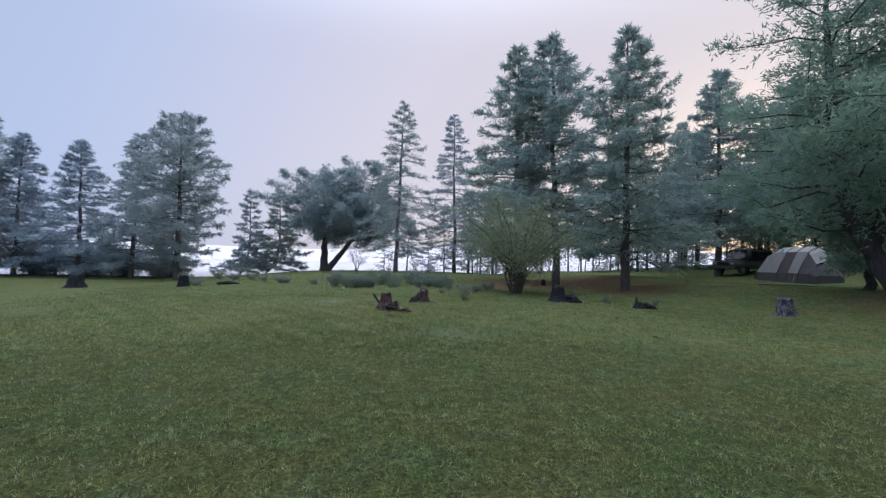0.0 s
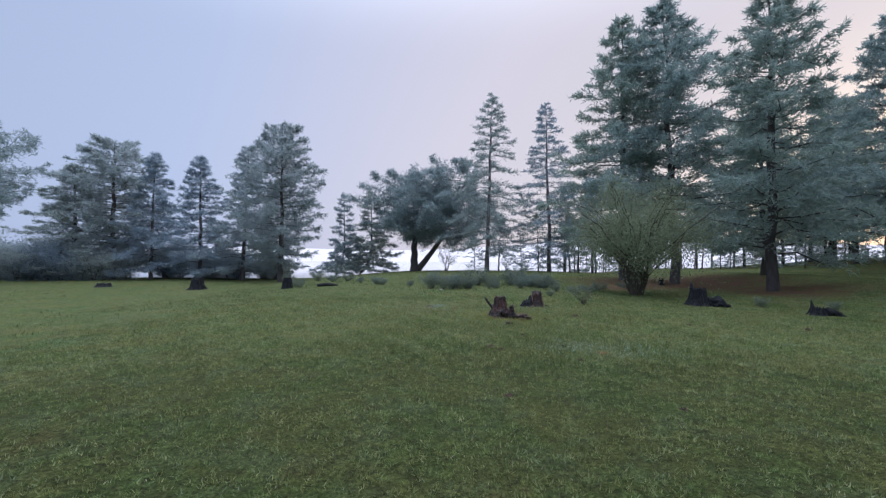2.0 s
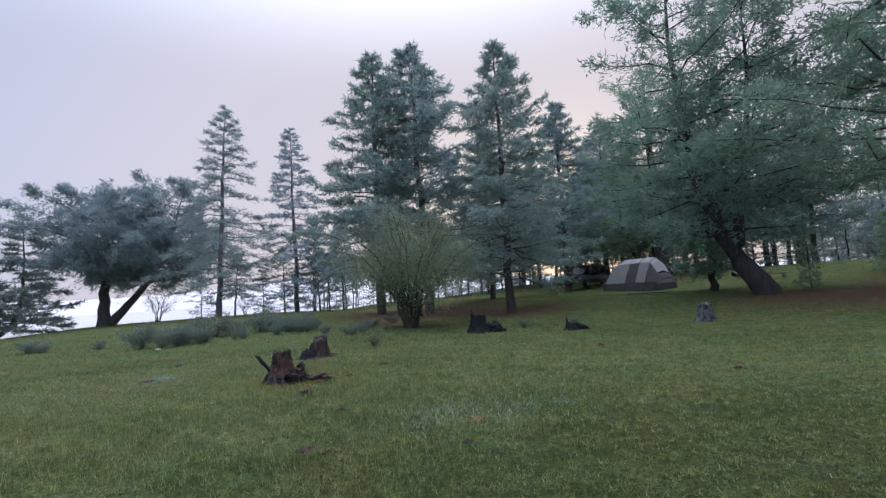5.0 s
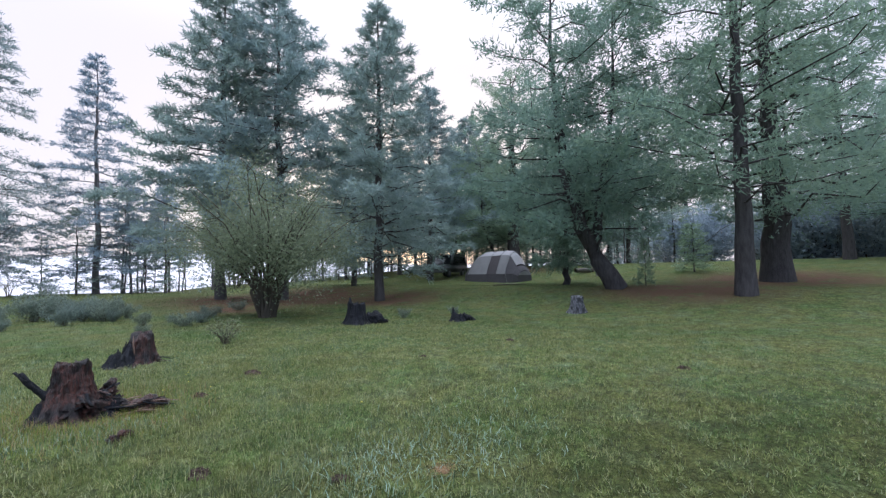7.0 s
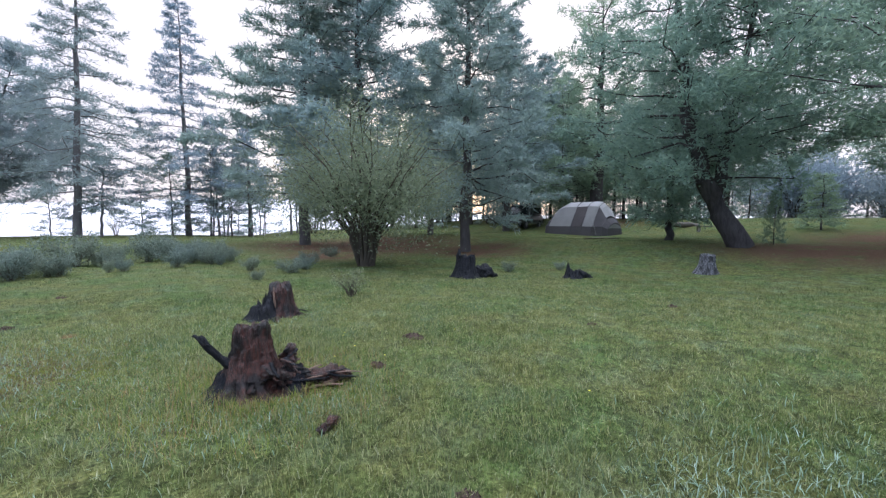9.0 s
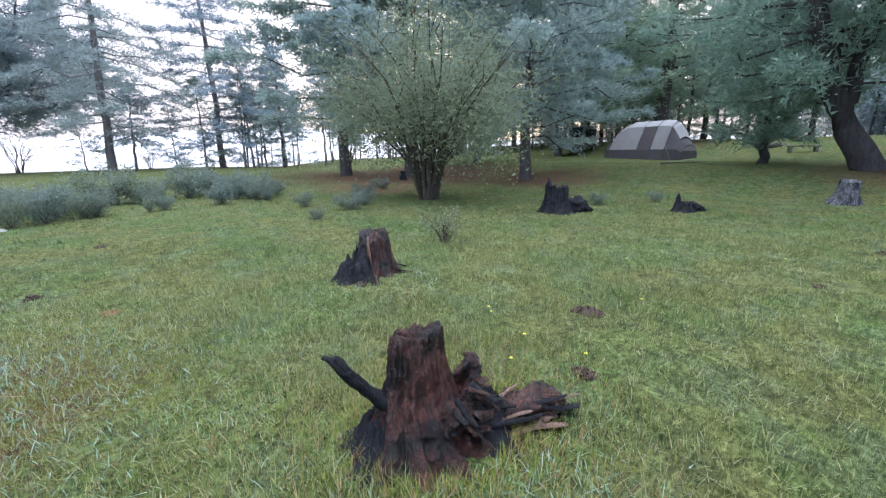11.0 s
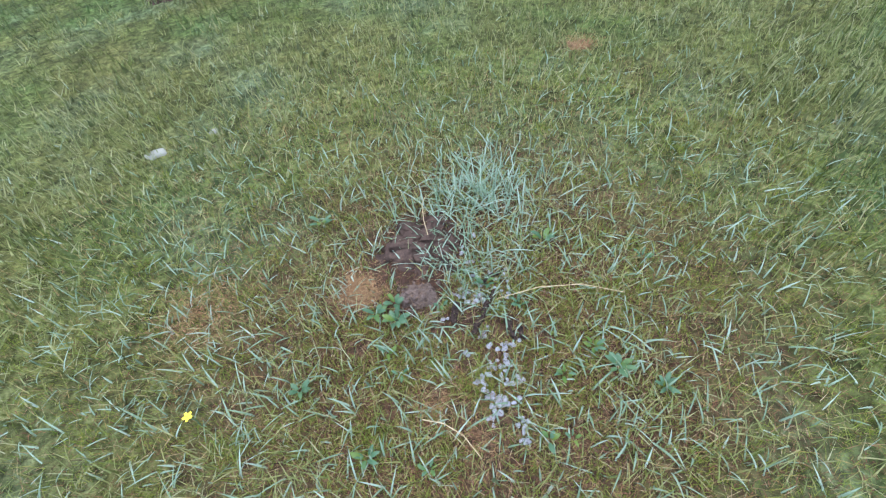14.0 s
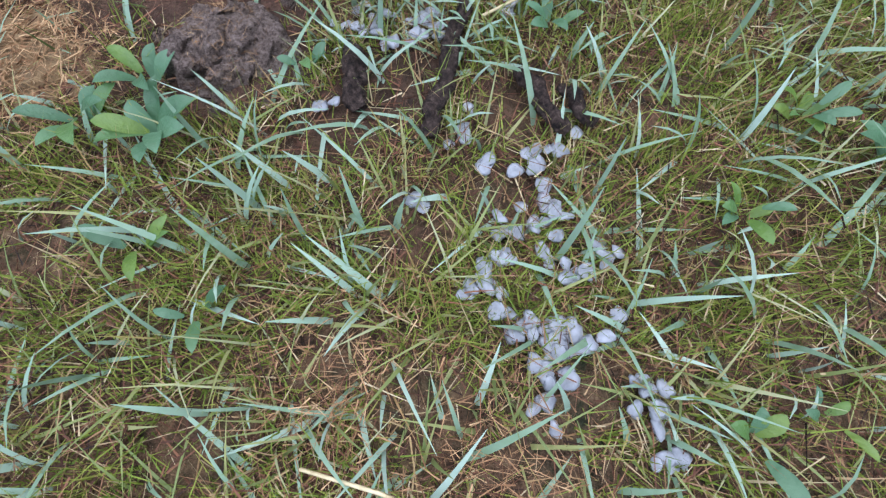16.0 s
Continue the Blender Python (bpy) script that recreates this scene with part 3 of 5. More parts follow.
pine_l = conifer_meshes("old_pine", 36, [([(0, 0, 0), (0.1, 0, 5), (0.5, 0, 8.5), (0.4, 0, 13.6)], 0.38)], (M_PINEBARK, M_LAKEHAZE), 5.4, 0.36, 60, 0.05, 0.22, 30, 0.30, 0.5, "round", 0.38)
plant_tree(pine_l, -41.5, 37.5, "old pine with a bare reddish lower trunk", "pine_tree", scale=1.0)

# the broad pine with two trunks at the water
broad = conifer_meshes("broad_pine", 37, [([(0, 0, 0), (0.05, 0, 3), (0.2, 0, 6.5), (-1.0, 0.3, 10.4)], 0.46),
                                          ([(0.4, 0, 0.2), (2.2, 0.2, 2.4), (4.0, 0.2, 5.6), (5.6, 0, 11.8)], 0.36)],
                       (M_BARK, M_LAKEHAZE), 5.7, 0.40, 56, 0.04, 0.12, 56, 0.30, 0.45, "round", 0.42)
plant_tree(broad, -4.7, 51.6, "broad spreading pine with one leaning trunk", "pine_tree")

# big old pines on the rise beside the camp
old_lean = conifer_meshes("leaning_pine", 51, [([(0, 0, 0), (-0.5, 1.1, 2.2), (-0.7, 1.9, 5.0), (-0.2, 2.6, 9.5), (0.3, 2.8, 16.5)], 0.42),
                                               ([(-0.4, 0.9, 1.7), (0.4, 0.7, 4.0), (0.9, 0.2, 8.0), (1.0, 0.0, 13.5)], 0.26)],
                          PIN, 4.7, 0.26, 62, 0.12, 0.10, 30, 0.27, 0.45, "round", 0.30)
plant_tree(old_lean, 19.6, 13.9, "old pine with a leaning forked trunk", "pine_tree")
old_v = conifer_meshes("tall_pine", 52, [([(0, 0, 0), (0.1, 0, 4), (0.0, 0.1, 10), (0.3, 0.2, 18)], 0.35)], PIN, 5.0, 0.27, 60, 0.10, 0.14, 28, 0.27, 0.5, "round", 0.32, 0.12)
plant_tree(old_v, 18.3, 9.25, "tall pine with dark rough bark", "pine_tree", turn=200)
old_w = conifer_meshes("thick_pine", 53, [([(0, 0, 0), (0, 0.2, 4), (0.1, 0.2, 10), (-0.1, 0.1, 19)], 0.66)], PIN, 5.2, 0.24, 70, 0.18, 0.08, 26, 0.27, 0.5, "round", 0.32)
plant_tree(old_w, 25.2, 8.1, "thick old pine with dark bark", "pine_tree", turn=120)
old_t = conifer_meshes("forked_pine", 54, [([(0, 0, 0), (0, 0, 4), (0.2, 0, 10), (0.1, 0, 17)], 0.62),
                                           ([(0.1, 0.5, 1.3), (-0.3, 1.9, 1.6), (-0.6, 2.7, 4.5), (-0.6, 2.9, 11)], 0.20)], PIN, 4.6, 0.30, 60, 0.18, 0.1, 26, 0.27, 0.5, "round", 0.32)
plant_tree(old_t, 32.2, 25.2, "thick pine with a bent side trunk behind the tent", "pine_tree")
thin_p = conifer_meshes("camp_pine", 55, [([(0, 0, 0), (0.3, 0, 1.6), (0.3, 0, 4), (0.5, 0.2, 9)], 0.19)], PIN, 3.4, 0.22, 44, 0.3, 0.05, 26, 0.26, 0.4, "bell", 0.2)
plant_tree(thin_p, 22.7, 17.4, "small crooked pine beside the tent", "pine_tree")
plant_tree(old_v, 36.5, 4.0, "tall pine with dark rough bark", "pine_tree", turn=20, scale=0.95)
plant_tree(old_w, 41.0, 0.0, "thick old pine with dark bark", "pine_tree", turn=220, scale=0.9)
plant_tree(old_lean, 33.0, -3.5, "old pine with a leaning forked trunk", "pine_tree", turn=180, scale=0.95)
lacy = conifer_meshes("lacy_larch", 57, [(upright(7, (0.2, 0.1)), 0.07)], LAR, 1.9, 0.05, 46, 0.3, 0.06, 8, 0.24, 0.5, "cone", 0.0, 0.1)
spruce = conifer_meshes("little_spruce", 56, [(upright(3.0), 0.05)], PIN, 0.9, 0.08, 40, 0.2, 0.05, 18, 0.16, 0.4)
plant_tree(spruce, 30.0, 11.9, "little conifer on the grassy rise", "conifer_sapling", category="sapling")
plant_tree(spruce, 21.5, 13.1, "thin young conifer sapling", "conifer_sapling", turn=40, scale=0.75, wide=0.5, category="sapling")

# young growth on the bank, and the wood beyond the camp
rng = np.random.default_rng(7)
for i in range(26):
    x = 10.5 + i * 0.62 + rng.uniform(-0.3, 0.3)
    y = shore(x) - rng.uniform(0.5, 4.5)
    plant_tree((young_a, young_b)[i % 2], x, y, "thin young larch on the lake bank", "young_larch", "young larches on the lake bank", rng.uniform(0, 360), rng.uniform(0.55, 1.15), category="tree")
plant_tree(young_a, 4.2, 44.6, "thin young larch on the lake bank", "young_larch", "young larches on the lake bank", 20, 0.62, 1.6)
for i in range(48):
    az, d = radians(37 + 41 * (i + rng.random()) / 48), rng.uniform(38, 58)
    x, y = d * math.sin(az), 9 + d * math.cos(az)
    if y > shore(x) - 0.5:
        y = float(shore(x)) - rng.uniform(0.5, 3)
    if math.hypot(x - 29, y - 29) < 3.5:
        x += 5
    plant_tree(full_b if i % 5 == 2 else tall_thin, x, y, "full larch in the wood by the lake" if i % 5 == 2 else "thin trunked pine in the wood by the lake", "larch_tree" if i % 5 == 2 else "thin_pine", "wood by the lake",
               rng.uniform(0, 360), rng.uniform(0.65, 1.05), rng.uniform(0.8, 1.2))
for x, y, k in ((8.0, 44.5, 0.8), (10.6, 45.0, 0.9), (11.8, 44.2, 0.75), (6.6, 46.0, 0.55), (12.8, 43.5, 0.9), (2.0, 46.5, 0.5)):
    plant_tree(lacy, x, y, "young feathery larch on the lake bank", "young_larch", "young larches on the lake bank", x * 70 % 360, k, 1.25)
for i in range(54):
    az, d = radians(34 + 46 * (i + rng.random()) / 54), rng.uniform(39, 56)
    x, y = d * math.sin(az), 9 + d * math.cos(az)
    if y > shore(x) - 0.5:
        y = float(shore(x)) - rng.uniform(0.5, 3)
    plant_tree(lacy, x, y, "young feathery larch in the undergrowth by the lake", "young_larch", "undergrowth of young larches", rng.uniform(0, 360), rng.uniform(0.5, 1.0), rng.uniform(0.9, 1.3))
for i in range(24):
    az, d = radians(78 + 48 * (i + rng.random()) / 24), rng.uniform(46, 80)
    x, y = d * math.sin(az), 9 + d * math.cos(az)
    plant_tree((full_a, tall_thin, tall_thin, old_v)[i % 4], x, y, "dark conifer in the wood beyond the camp", "wood_conifer", "wood beyond the camp",
               rng.uniform(0, 360), rng.uniform(0.8, 1.15), rng.uniform(0.9, 1.2))


# ---- bushes ----
def bush_meshes(name, seed, height, width, stems, leaves, size, mats, upright_=0.5, bare=0.2, thick=0.03, loose=0.045, sag=0.0):
    rng = np.random.default_rng(seed)
    wood, leaf = Soup(), Soup()
    ends = []
    for i in range(stems):
        az = i * 2.4 + rng.normal(0, 0.3)
        out = np.array([math.cos(az), math.sin(az), 0]) * width / 2 * rng.uniform(0.3, 1.0)
        top = height * rng.uniform(0.65, 1.0) * (1 - 0.3 * np.linalg.norm(out) / (width / 2))
        s = np.linspace(0, 1, 6)
        p = np.array([math.cos(az), math.sin(az), 0]) * thick * 4 + out * (s ** (1 + upright_))[:, None] + np.array([0, 0, 1]) * (top * s ** 0.85)[:, None]
        p[1:] += rng.normal(0, 0.02 * height, (5, 3))
        wood.tube(p, thick * (1 - 0.85 * s) * rng.uniform(0.6, 1.2), 5)
        for _ in range(5):
            f = rng.uniform(bare, 1.0)
            a = along_path(p, f)
            b = a + (unit(out + rng.normal(0, 0.6 * width / 4, 3)) * rng.uniform(0.15, 0.32) + [0, 0, rng.uniform(0.02, 0.2)]) * height * 0.6
            m = (a + b) / 2 + rng.normal(0, 0.03 * height, 3)
            wood.tube([a, m, b], [thick * 0.3, thick * 0.2, thick * 0.08], 3)
            ends.append(np.array([a, m, b]))
        ends.append(p[2:5])
    k = leaves // len(ends)
    for tw in ends:
        at = along_path(tw, rng.uniform(0.15, 1.05, k)) + rng.normal(0, loose * height, (k, 3))
        at[:, 2] -= sag * height * np.abs(rng.normal(0, 1, k)) * np.minimum(1, np.hypot(at[:, 0], at[:, 1]) / (width / 2)) ** 2
        at[:, 2] = np.maximum(at[:, 2], 0.02)
        v, t = slivers(rng, at, unit(rng.normal(0, 1, (k, 3)) + [0, 0, 0.3]), size * rng.uniform(0.6, 1.3, k), size * rng.uniform(0.3, 0.5, k))
        leaf.add(v, t)
    return wood.mesh(name + "_stems", mats[0], True), leaf.mesh(name + "_leaves", mats[1])


def plant_bush(meshes, x, y, label, name, category, group="", turn=0.0, scale=1.0, wide=1.0):
    ob = thing(name, label, category, group, at=stand(x, y, turn, 0.02))
    ob.scale = (scale * wide, scale * wide, scale)
    part("stem", meshes[0], ob)
    part("foliage", meshes[1], ob)
    return ob


willow = bush_meshes("willow", 61, 5.5, 6.6, 40, 36000, 0.10, (M_TWIG, M_WILLOW), 0.75, 0.40, 0.055, 0.06, 0.17)
plant_bush(willow, 7.9, 22.3, "tall many-stemmed willow bush with small light leaves", "willow_bush", "bush")
low_a = bush_meshes("low_shrub", 62, 0.95, 1.2, 15, 2000, 0.075, (M_TWIG, M_SHRUB), 0.3, 0.1, 0.010, 0.08)
low_b = bush_meshes("low_shrub_b", 63, 0.8, 1.5, 17, 2000, 0.075, (M_TWIG, M_SHRUB), 0.2, 0.1, 0.009, 0.08)
rng = np.random.default_rng(8)
for i in range(42):
    cx, cy, cs, ch = ((0.0, 26.0, 0.7, 1.0), (2.2, 27.6, 0.9, 1.25), (3.9, 26.2, 0.6, 0.8), (-1.2, 28.2, 0.7, 0.7), (1.4, 25.0, 0.8, 0.65), (4.7, 28.2, 0.6, 0.9))[i % 6]
    x, y = cx + rng.normal(0, cs), cy + rng.normal(0, cs)
    plant_bush((low_a, low_b)[i % 2], x, y, "low grey-green dewy shrub in a thicket", "low_shrub", "shrub", "thicket of low shrubs", rng.uniform(0, 360), ch * rng.uniform(0.5, 1.25), rng.uniform(0.7, 1.0))
for x, y, s in ((-4.3, 27.8, 0.6), (-4.7, 28.3, 0.7), (-2.5, 26.7, 0.45), (-7.6, 33.0, 0.8), (-8.8, 33.6, 0.8), (5.2, 22.0, 0.6), (5.9, 22.6, 0.55), (4.6, 23.2, 0.5),
                (3.9, 21.2, 0.32), (6.9, 24.3, 0.6), (5.0, 27.5, 0.6), (-9.4, 28.6, 0.8), (-6.0, 30.0, 0.5), (10.6, 18.6, 0.45), (12.4, 17.8, 0.4), (8.9, 26.0, 0.6), (-12.0, 40.0, 1.1), (-15.0, 41.0, 1.0)):
    plant_bush(low_b if s > 0.5 else low_a, x, y, "small grey-green dewy shrub in the meadow", "low_shrub", "shrub", "scattered low shrubs", x * 97 % 360, s)
twiggy = bush_meshes("twiggy_shrub", 64, 0.55, 0.55, 22, 420, 0.045, (M_TWIG, M_WILLOW), 0.3, 0.3, 0.007)
plant_bush(twiggy, 4.2, 17.75, "sparse twiggy little shrub with few leaves", "twiggy_shrub", "shrub", scale=1.25)
# its leaves take the far needles' colour with haze painted in
under_a = bush_meshes("undergrowth", 65, 4.4, 4.8, 14, 5200, 0.24, (M_TWIG, M_HAZED), 0.2, 0.04, 0.04, 0.10)
for i in range(32):
    x = -56 + i * 1.15 + rng.uniform(-0.6, 0.6)
    y = 53 + rng.uniform(-1.5, 2.5) - (6 if x < -36 else 0)
    plant_bush(under_a, x, y, "haze-tinted undergrowth bush below the larches", "undergrowth_bush", "bush", "undergrowth below the larches", rng.uniform(0, 360), rng.uniform(0.7, 1.25) * (0.6 if x > -24 else 1.0))
for x, y, s in ((-55, 60, 2.2), (-62, 52, 2.4), (-68, 45, 2.2), (-60, 35, 1.6), (-48, 58, 2.0), (-72, 35, 2.2)):
    plant_bush(under_a, x, y, "haze-tinted thicket bush beyond the meadow", "thicket_bush", "bush", "thicket beyond the meadow", x * 31 % 360, s)
for i in range(16):
    az, d = radians(80 + 46 * (i + rng.random()) / 16), rng.uniform(50, 58)
    plant_bush(under_a, d * math.sin(az), 9 + d * math.cos(az), "dark thicket bush below the far conifers", "thicket_bush", "bush", "thicket beyond the camp", rng.uniform(0, 360), rng.uniform(1.0, 1.7))
for i in range(5):
    az = radians(92.5 + 2.2 * i)
    plant_bush(under_a, 47 * math.sin(az), 9 + 47 * math.cos(az), "dark thicket bush below the far conifers", "thicket_bush", "bush", "thicket beyond the camp", i * 77, 1.3 + 0.15 * (i % 3))
birch = bush_meshes("bank_bush", 66, 3.2, 2.8, 9, 1300, 0.10, (M_TWIG, M_WILLOW), 0.7, 0.35, 0.035)
plant_bush(birch, -1.0, 49.5, "thin pale bush on the lake bank", "bank_bush", "bush", "thin bushes on the bank", 0, 1.0)
plant_bush(birch, 5.2, 46.5, "thin pale bush on the lake bank", "bank_bush", "bush", "thin bushes on the bank", 90, 0.55)
plant_bush(birch, -18.6, 50.5, "thin pale bush on the lake bank", "bank_bush", "bush", "thin bushes on the bank", 190, 0.8)
plant_bush(birch, 17.5, 42.5, "thin pale bush on the lake bank", "bank_bush", "bush", "thin bushes on the bank", 270, 1.2)


# ---- stumps ----
def stump_mesh(name, seed, r, h, mat, flare=0.7, roots=5, jag=0.25, side=None, squash=1.0, lean=(0, 0), seg=72, rings=34, taper=0.20, bowl=1.0, spread=0.20):
    """A burnt, torn stump: a hollowed, fluted body on spreading roots with a splintered rim. side(a): share of the height at each bearing."""
    rng = np.random.default_rng(seed)
    a = np.linspace(0, 2 * math.pi, seg, endpoint=False)
    ph = rng.uniform(0, 6.28, 8)
    teeth = rng.random(seg) ** 3
    teeth = (teeth + np.roll(teeth, 1) + np.roll(teeth, -1)) / 2
    top = h * ((side(a) if side else np.ones(seg)) - jag * (0.35 * teeth + 0.3 * np.abs(np.sin(3.5 * a + ph[0])) + 0.25 * np.sin(9 * a + ph[1]) ** 2))
    v = []
    for k in range(rings):
        f = k / (rings - 1)
        z = f * top - 0.06 * (1 - f)
        zz = np.clip(z / h, 0, 1)
        rad = r * (0.72 - taper * zz + flare * np.exp(-z / (spread * h)) * (0.45 + 0.55 * np.cos(roots * a + ph[2] + 0.6 * np.sin(2 * a + ph[3])) ** 2))
        rad = rad * (1 + 0.05 * np.sin(11 * a + ph[4] + 2 * zz) + 0.04 * np.sin(23 * a + ph[5]) + 0.035 * np.sin(37 * a + 5 * zz + ph[6]))
        x, y = rad * np.cos(a), rad * np.sin(a) * (1 - (1 - squash) * step(zz * 1.8 + 0.1))
        p = np.stack([x + lean[0] * zz, y + lean[1] * zz, z], -1)
        for j in range(seg):
            p[j] += 0.035 * r * np.array(noise.noise_vector(Vector((p[j] * 9 / (r + 0.2)).tolist()))) + 0.05 * r * np.array(noise.noise_vector(Vector((p[j] * 3 / (r + 0.2)).tolist())))
        v.append(p)
    rim = v[-1]
    mid = rim.mean(0)
    for share, drop in ((0.80, 0.01), (0.62, 0.10), (0.35, 0.16), (0.05, 0.20)):
        q = mid + (rim - mid) * share
        q[:, 2] = rim[:, 2] * share + (bowl * top.min() + (1 - bowl) * top.mean()) * (1 - share) - bowl * drop * h + rng.normal(0, 0.012 * h, seg)
        v.append(q)
    n = len(v)
    k, j = np.meshgrid(np.arange(n - 1), np.arange(seg), indexing="ij")
    p, q = k * seg + j, k * seg + (j + 1) % seg
    f = np.concatenate([np.stack([p, q, q + seg], -1).reshape(-1, 3), np.stack([p, q + seg, p + seg], -1).reshape(-1, 3)])
    return mesh_np(name, np.concatenate(v), f, mat, False)


def splinter(name, seed, pts, radii, mat, sides=9, rough=0.2, flat=1.0):
    """A torn root, prong or shard along a line."""
    rng = np.random.default_rng(seed)
    f = np.linspace(0, 1, 30)
    path = along_path(pts, f)
    sides = sides * 2
    s = Soup()
    s.tube(path, np.interp(f, np.linspace(0, 1, len(radii)), radii), sides, True)
    v = s.v[0].copy()
    for i in range(len(v) - 1):
        k, ang = i // sides, 2 * math.pi * (i % sides) / sides
        cx, cy = math.cos(ang), math.sin(ang)
        n = noise.noise(Vector((cx * 1.6 + seed, cy * 1.6, f[k] * 4))) + 0.7 * noise.noise(Vector((cx * 4.5 + seed, cy * 4.5, f[k] * 5))) + 0.35 * noise.noise(Vector((cx * 9 + seed, cy * 9, f[k] * 22)))
        v[i] = path[k] + (v[i] - path[k]) * max(0.25, 1 + 1.5 * rough * n)
        v[i] += 0.25 * rough * max(radii) * np.array(noise.noise_vector(Vector((path[k] * 9 + seed).tolist())))
    c = path.mean(0)
    v[:, 2] = c[2] + (v[:, 2] - c[2]) * flat if flat != 1.0 else v[:, 2]
    return mesh_np(name, v, s.f[0], mat, False)


def bump_at(a, c, w):
    d = (a - c + math.pi) % (2 * math.pi) - math.pi
    return np.exp(-(d / w) ** 2)


def slab(name, seed, p0, p1, width, thick, mat, seg=9):
    """A torn flat piece of wood from p0 to p1, with ragged edges and a split end."""
    rng = np.random.default_rng(seed)
    p0, p1 = np.array(p0, float), np.array(p1, float)
    along = unit(p1 - p0)
    side = unit(np.cross(along, [0.15, 0.1, 1.0]))
    up = np.cross(side, along)
    v, f = [], []
    for k in range(seg + 1):
        s = k / seg
        c = p0 + (p1 - p0) * s + up * 0.25 * thick * math.sin(5 * s + seed)
        wl, wr = width / 2 * (1 - 0.45 * s) * rng.uniform(0.7, 1.2), width / 2 * (1 - 0.45 * s) * rng.uniform(0.7, 1.2)
        if k == seg:
            wl, wr = wl * 0.35, wr * 0.35
        t = thick / 2 * (1 - 0.5 * s)
        v += [c - side * wl, c + up * t * rng.uniform(0.7, 1.2), c + side * wr, c - up * t]
    for k in range(seg):
        for q in range(4):
            a_, b_ = k * 4 + q, k * 4 + (q + 1) % 4
            f += [(a_, b_, b_ + 4), (a_, b_ + 4, a_ + 4)]
    e_ = seg * 4
    f += [(0, 2, 1), (0, 3, 2), (e_, e_ + 1, e_ + 2), (e_, e_ + 2, e_ + 3)]
    return mesh_np(name, v, f, mat)


# the near stump, with its prongs and the torn root that runs out beside it
s1 = thing("tree_stump", "charred dark red-brown tree stump with torn roots in grass", "tree stump", at=pose(1.10, 14.62, float(land(1.1, 14.62)) - 0.03))
part("stump_body", stump_mesh("near_stump", 71, 0.285, 0.63, M_CHAR, 0.62, 5, 0.13, lambda a: 0.95 + 0.06 * bump_at(a, -0.5, 0.4) + 0.02 * bump_at(a, 2.7, 0.9), lean=(0.0, 0.03), seg=130, rings=50, taper=0.30, bowl=0.1, spread=0.26, squash=0.52), s1)
part("stump_lobe", stump_mesh("near_lobe", 70, 0.20, 0.22, M_CHARBLUE, 0.9, 3, 0.35, seg=70, rings=22, taper=0.35, bowl=0.2), s1, "low torn lobe of the stump", at=pose(0.27, -0.14, 0))
part("stump_lobe", stump_mesh("near_lobe_b", 69, 0.24, 0.24, M_CHARBLUE, 0.9, 3, 0.4, seg=110, rings=30, taper=0.35, bowl=0.2), s1, "black charred lobe of the stump", at=pose(-0.14, 0.07, 0))
part("prong", splinter("near_prong", 72, [(-0.15, 0.03, 0.26), (-0.24, 0.09, 0.34), (-0.31, 0.13, 0.43), (-0.36, 0.16, 0.52)], [0.045, 0.026, 0.034, 0.022], M_CHARBLUE, 6, 0.3), s1, "black charred prong")
part("prong_tip", slab("near_prong_tip", 79, (-0.31, 0.12, 0.45), (-0.41, 0.17, 0.53), 0.10, 0.04, M_CHARBLUE), s1, "black charred prong tip")
part("prong", splinter("near_prong_b", 73, [(0.27, -0.04, 0.08), (0.30, -0.02, 0.24), (0.33, -0.01, 0.36)], [0.08, 0.055, 0.03], M_CHAR, 9, 0.6), s1)
part("root", splinter("near_root", 74, [(0.12, -0.14, 0.10), (0.40, -0.18, 0.09), (0.60, -0.22, 0.07), (0.76, -0.28, 0.03)], [0.14, 0.10, 0.11, 0.06], M_REDROOT, 14, 0.8, 0.6), s1, "torn reddish root wood")
for i in range(52):
    r_ = np.random.default_rng(300 + i)
    if i % 3 < 2:
        a_ = r_.uniform(-2.3, 0.0)
        p0 = np.array([0.20 * math.cos(a_) + 0.08, 0.16 * math.sin(a_), r_.uniform(0.06, 0.30)])
        d_ = np.array([math.cos(a_ + r_.normal(0, 0.5)), math.sin(a_ + r_.normal(0, 0.5)), r_.uniform(-0.9, 0.3)]) * r_.uniform(0.08, 0.17)
    else:
        u_ = r_.uniform(0.2, 0.6)
        p0 = np.array([u_, -0.18 - 0.2 * u_ + r_.normal(0, 0.06), r_.uniform(0.02, 0.12)])
        d_ = np.array([r_.uniform(0.10, 0.28), r_.normal(-0.08, 0.08), r_.uniform(-0.08, 0.04)])
    p1 = p0 + d_
    p1[2] = max(p1[2], 0.02)
    part("shard", slab("torn_shard", 340 + i, p0, p1, r_.uniform(0.03, 0.11), r_.uniform(0.015, 0.03), (M_REDROOT, M_CHAR, M_CHARBLUE, M_CHARBLUE, M_REDROOT, M_CHAR if i % 3 < 2 else M_PALEWOOD)[i % 6]), s1, "torn splinter of reddish wood")
thing("root_piece", "rotten piece of root lying in grass near the stump", "wood piece", at=stand(1.22, 13.62, 20),
      mesh=splinter("root_piece", 79, [(-0.12, 0, 0.02), (0.0, 0.03, 0.03), (0.11, 0.02, 0.01)], [0.02, 0.04, 0.02], M_CHAR, 9, 0.9))

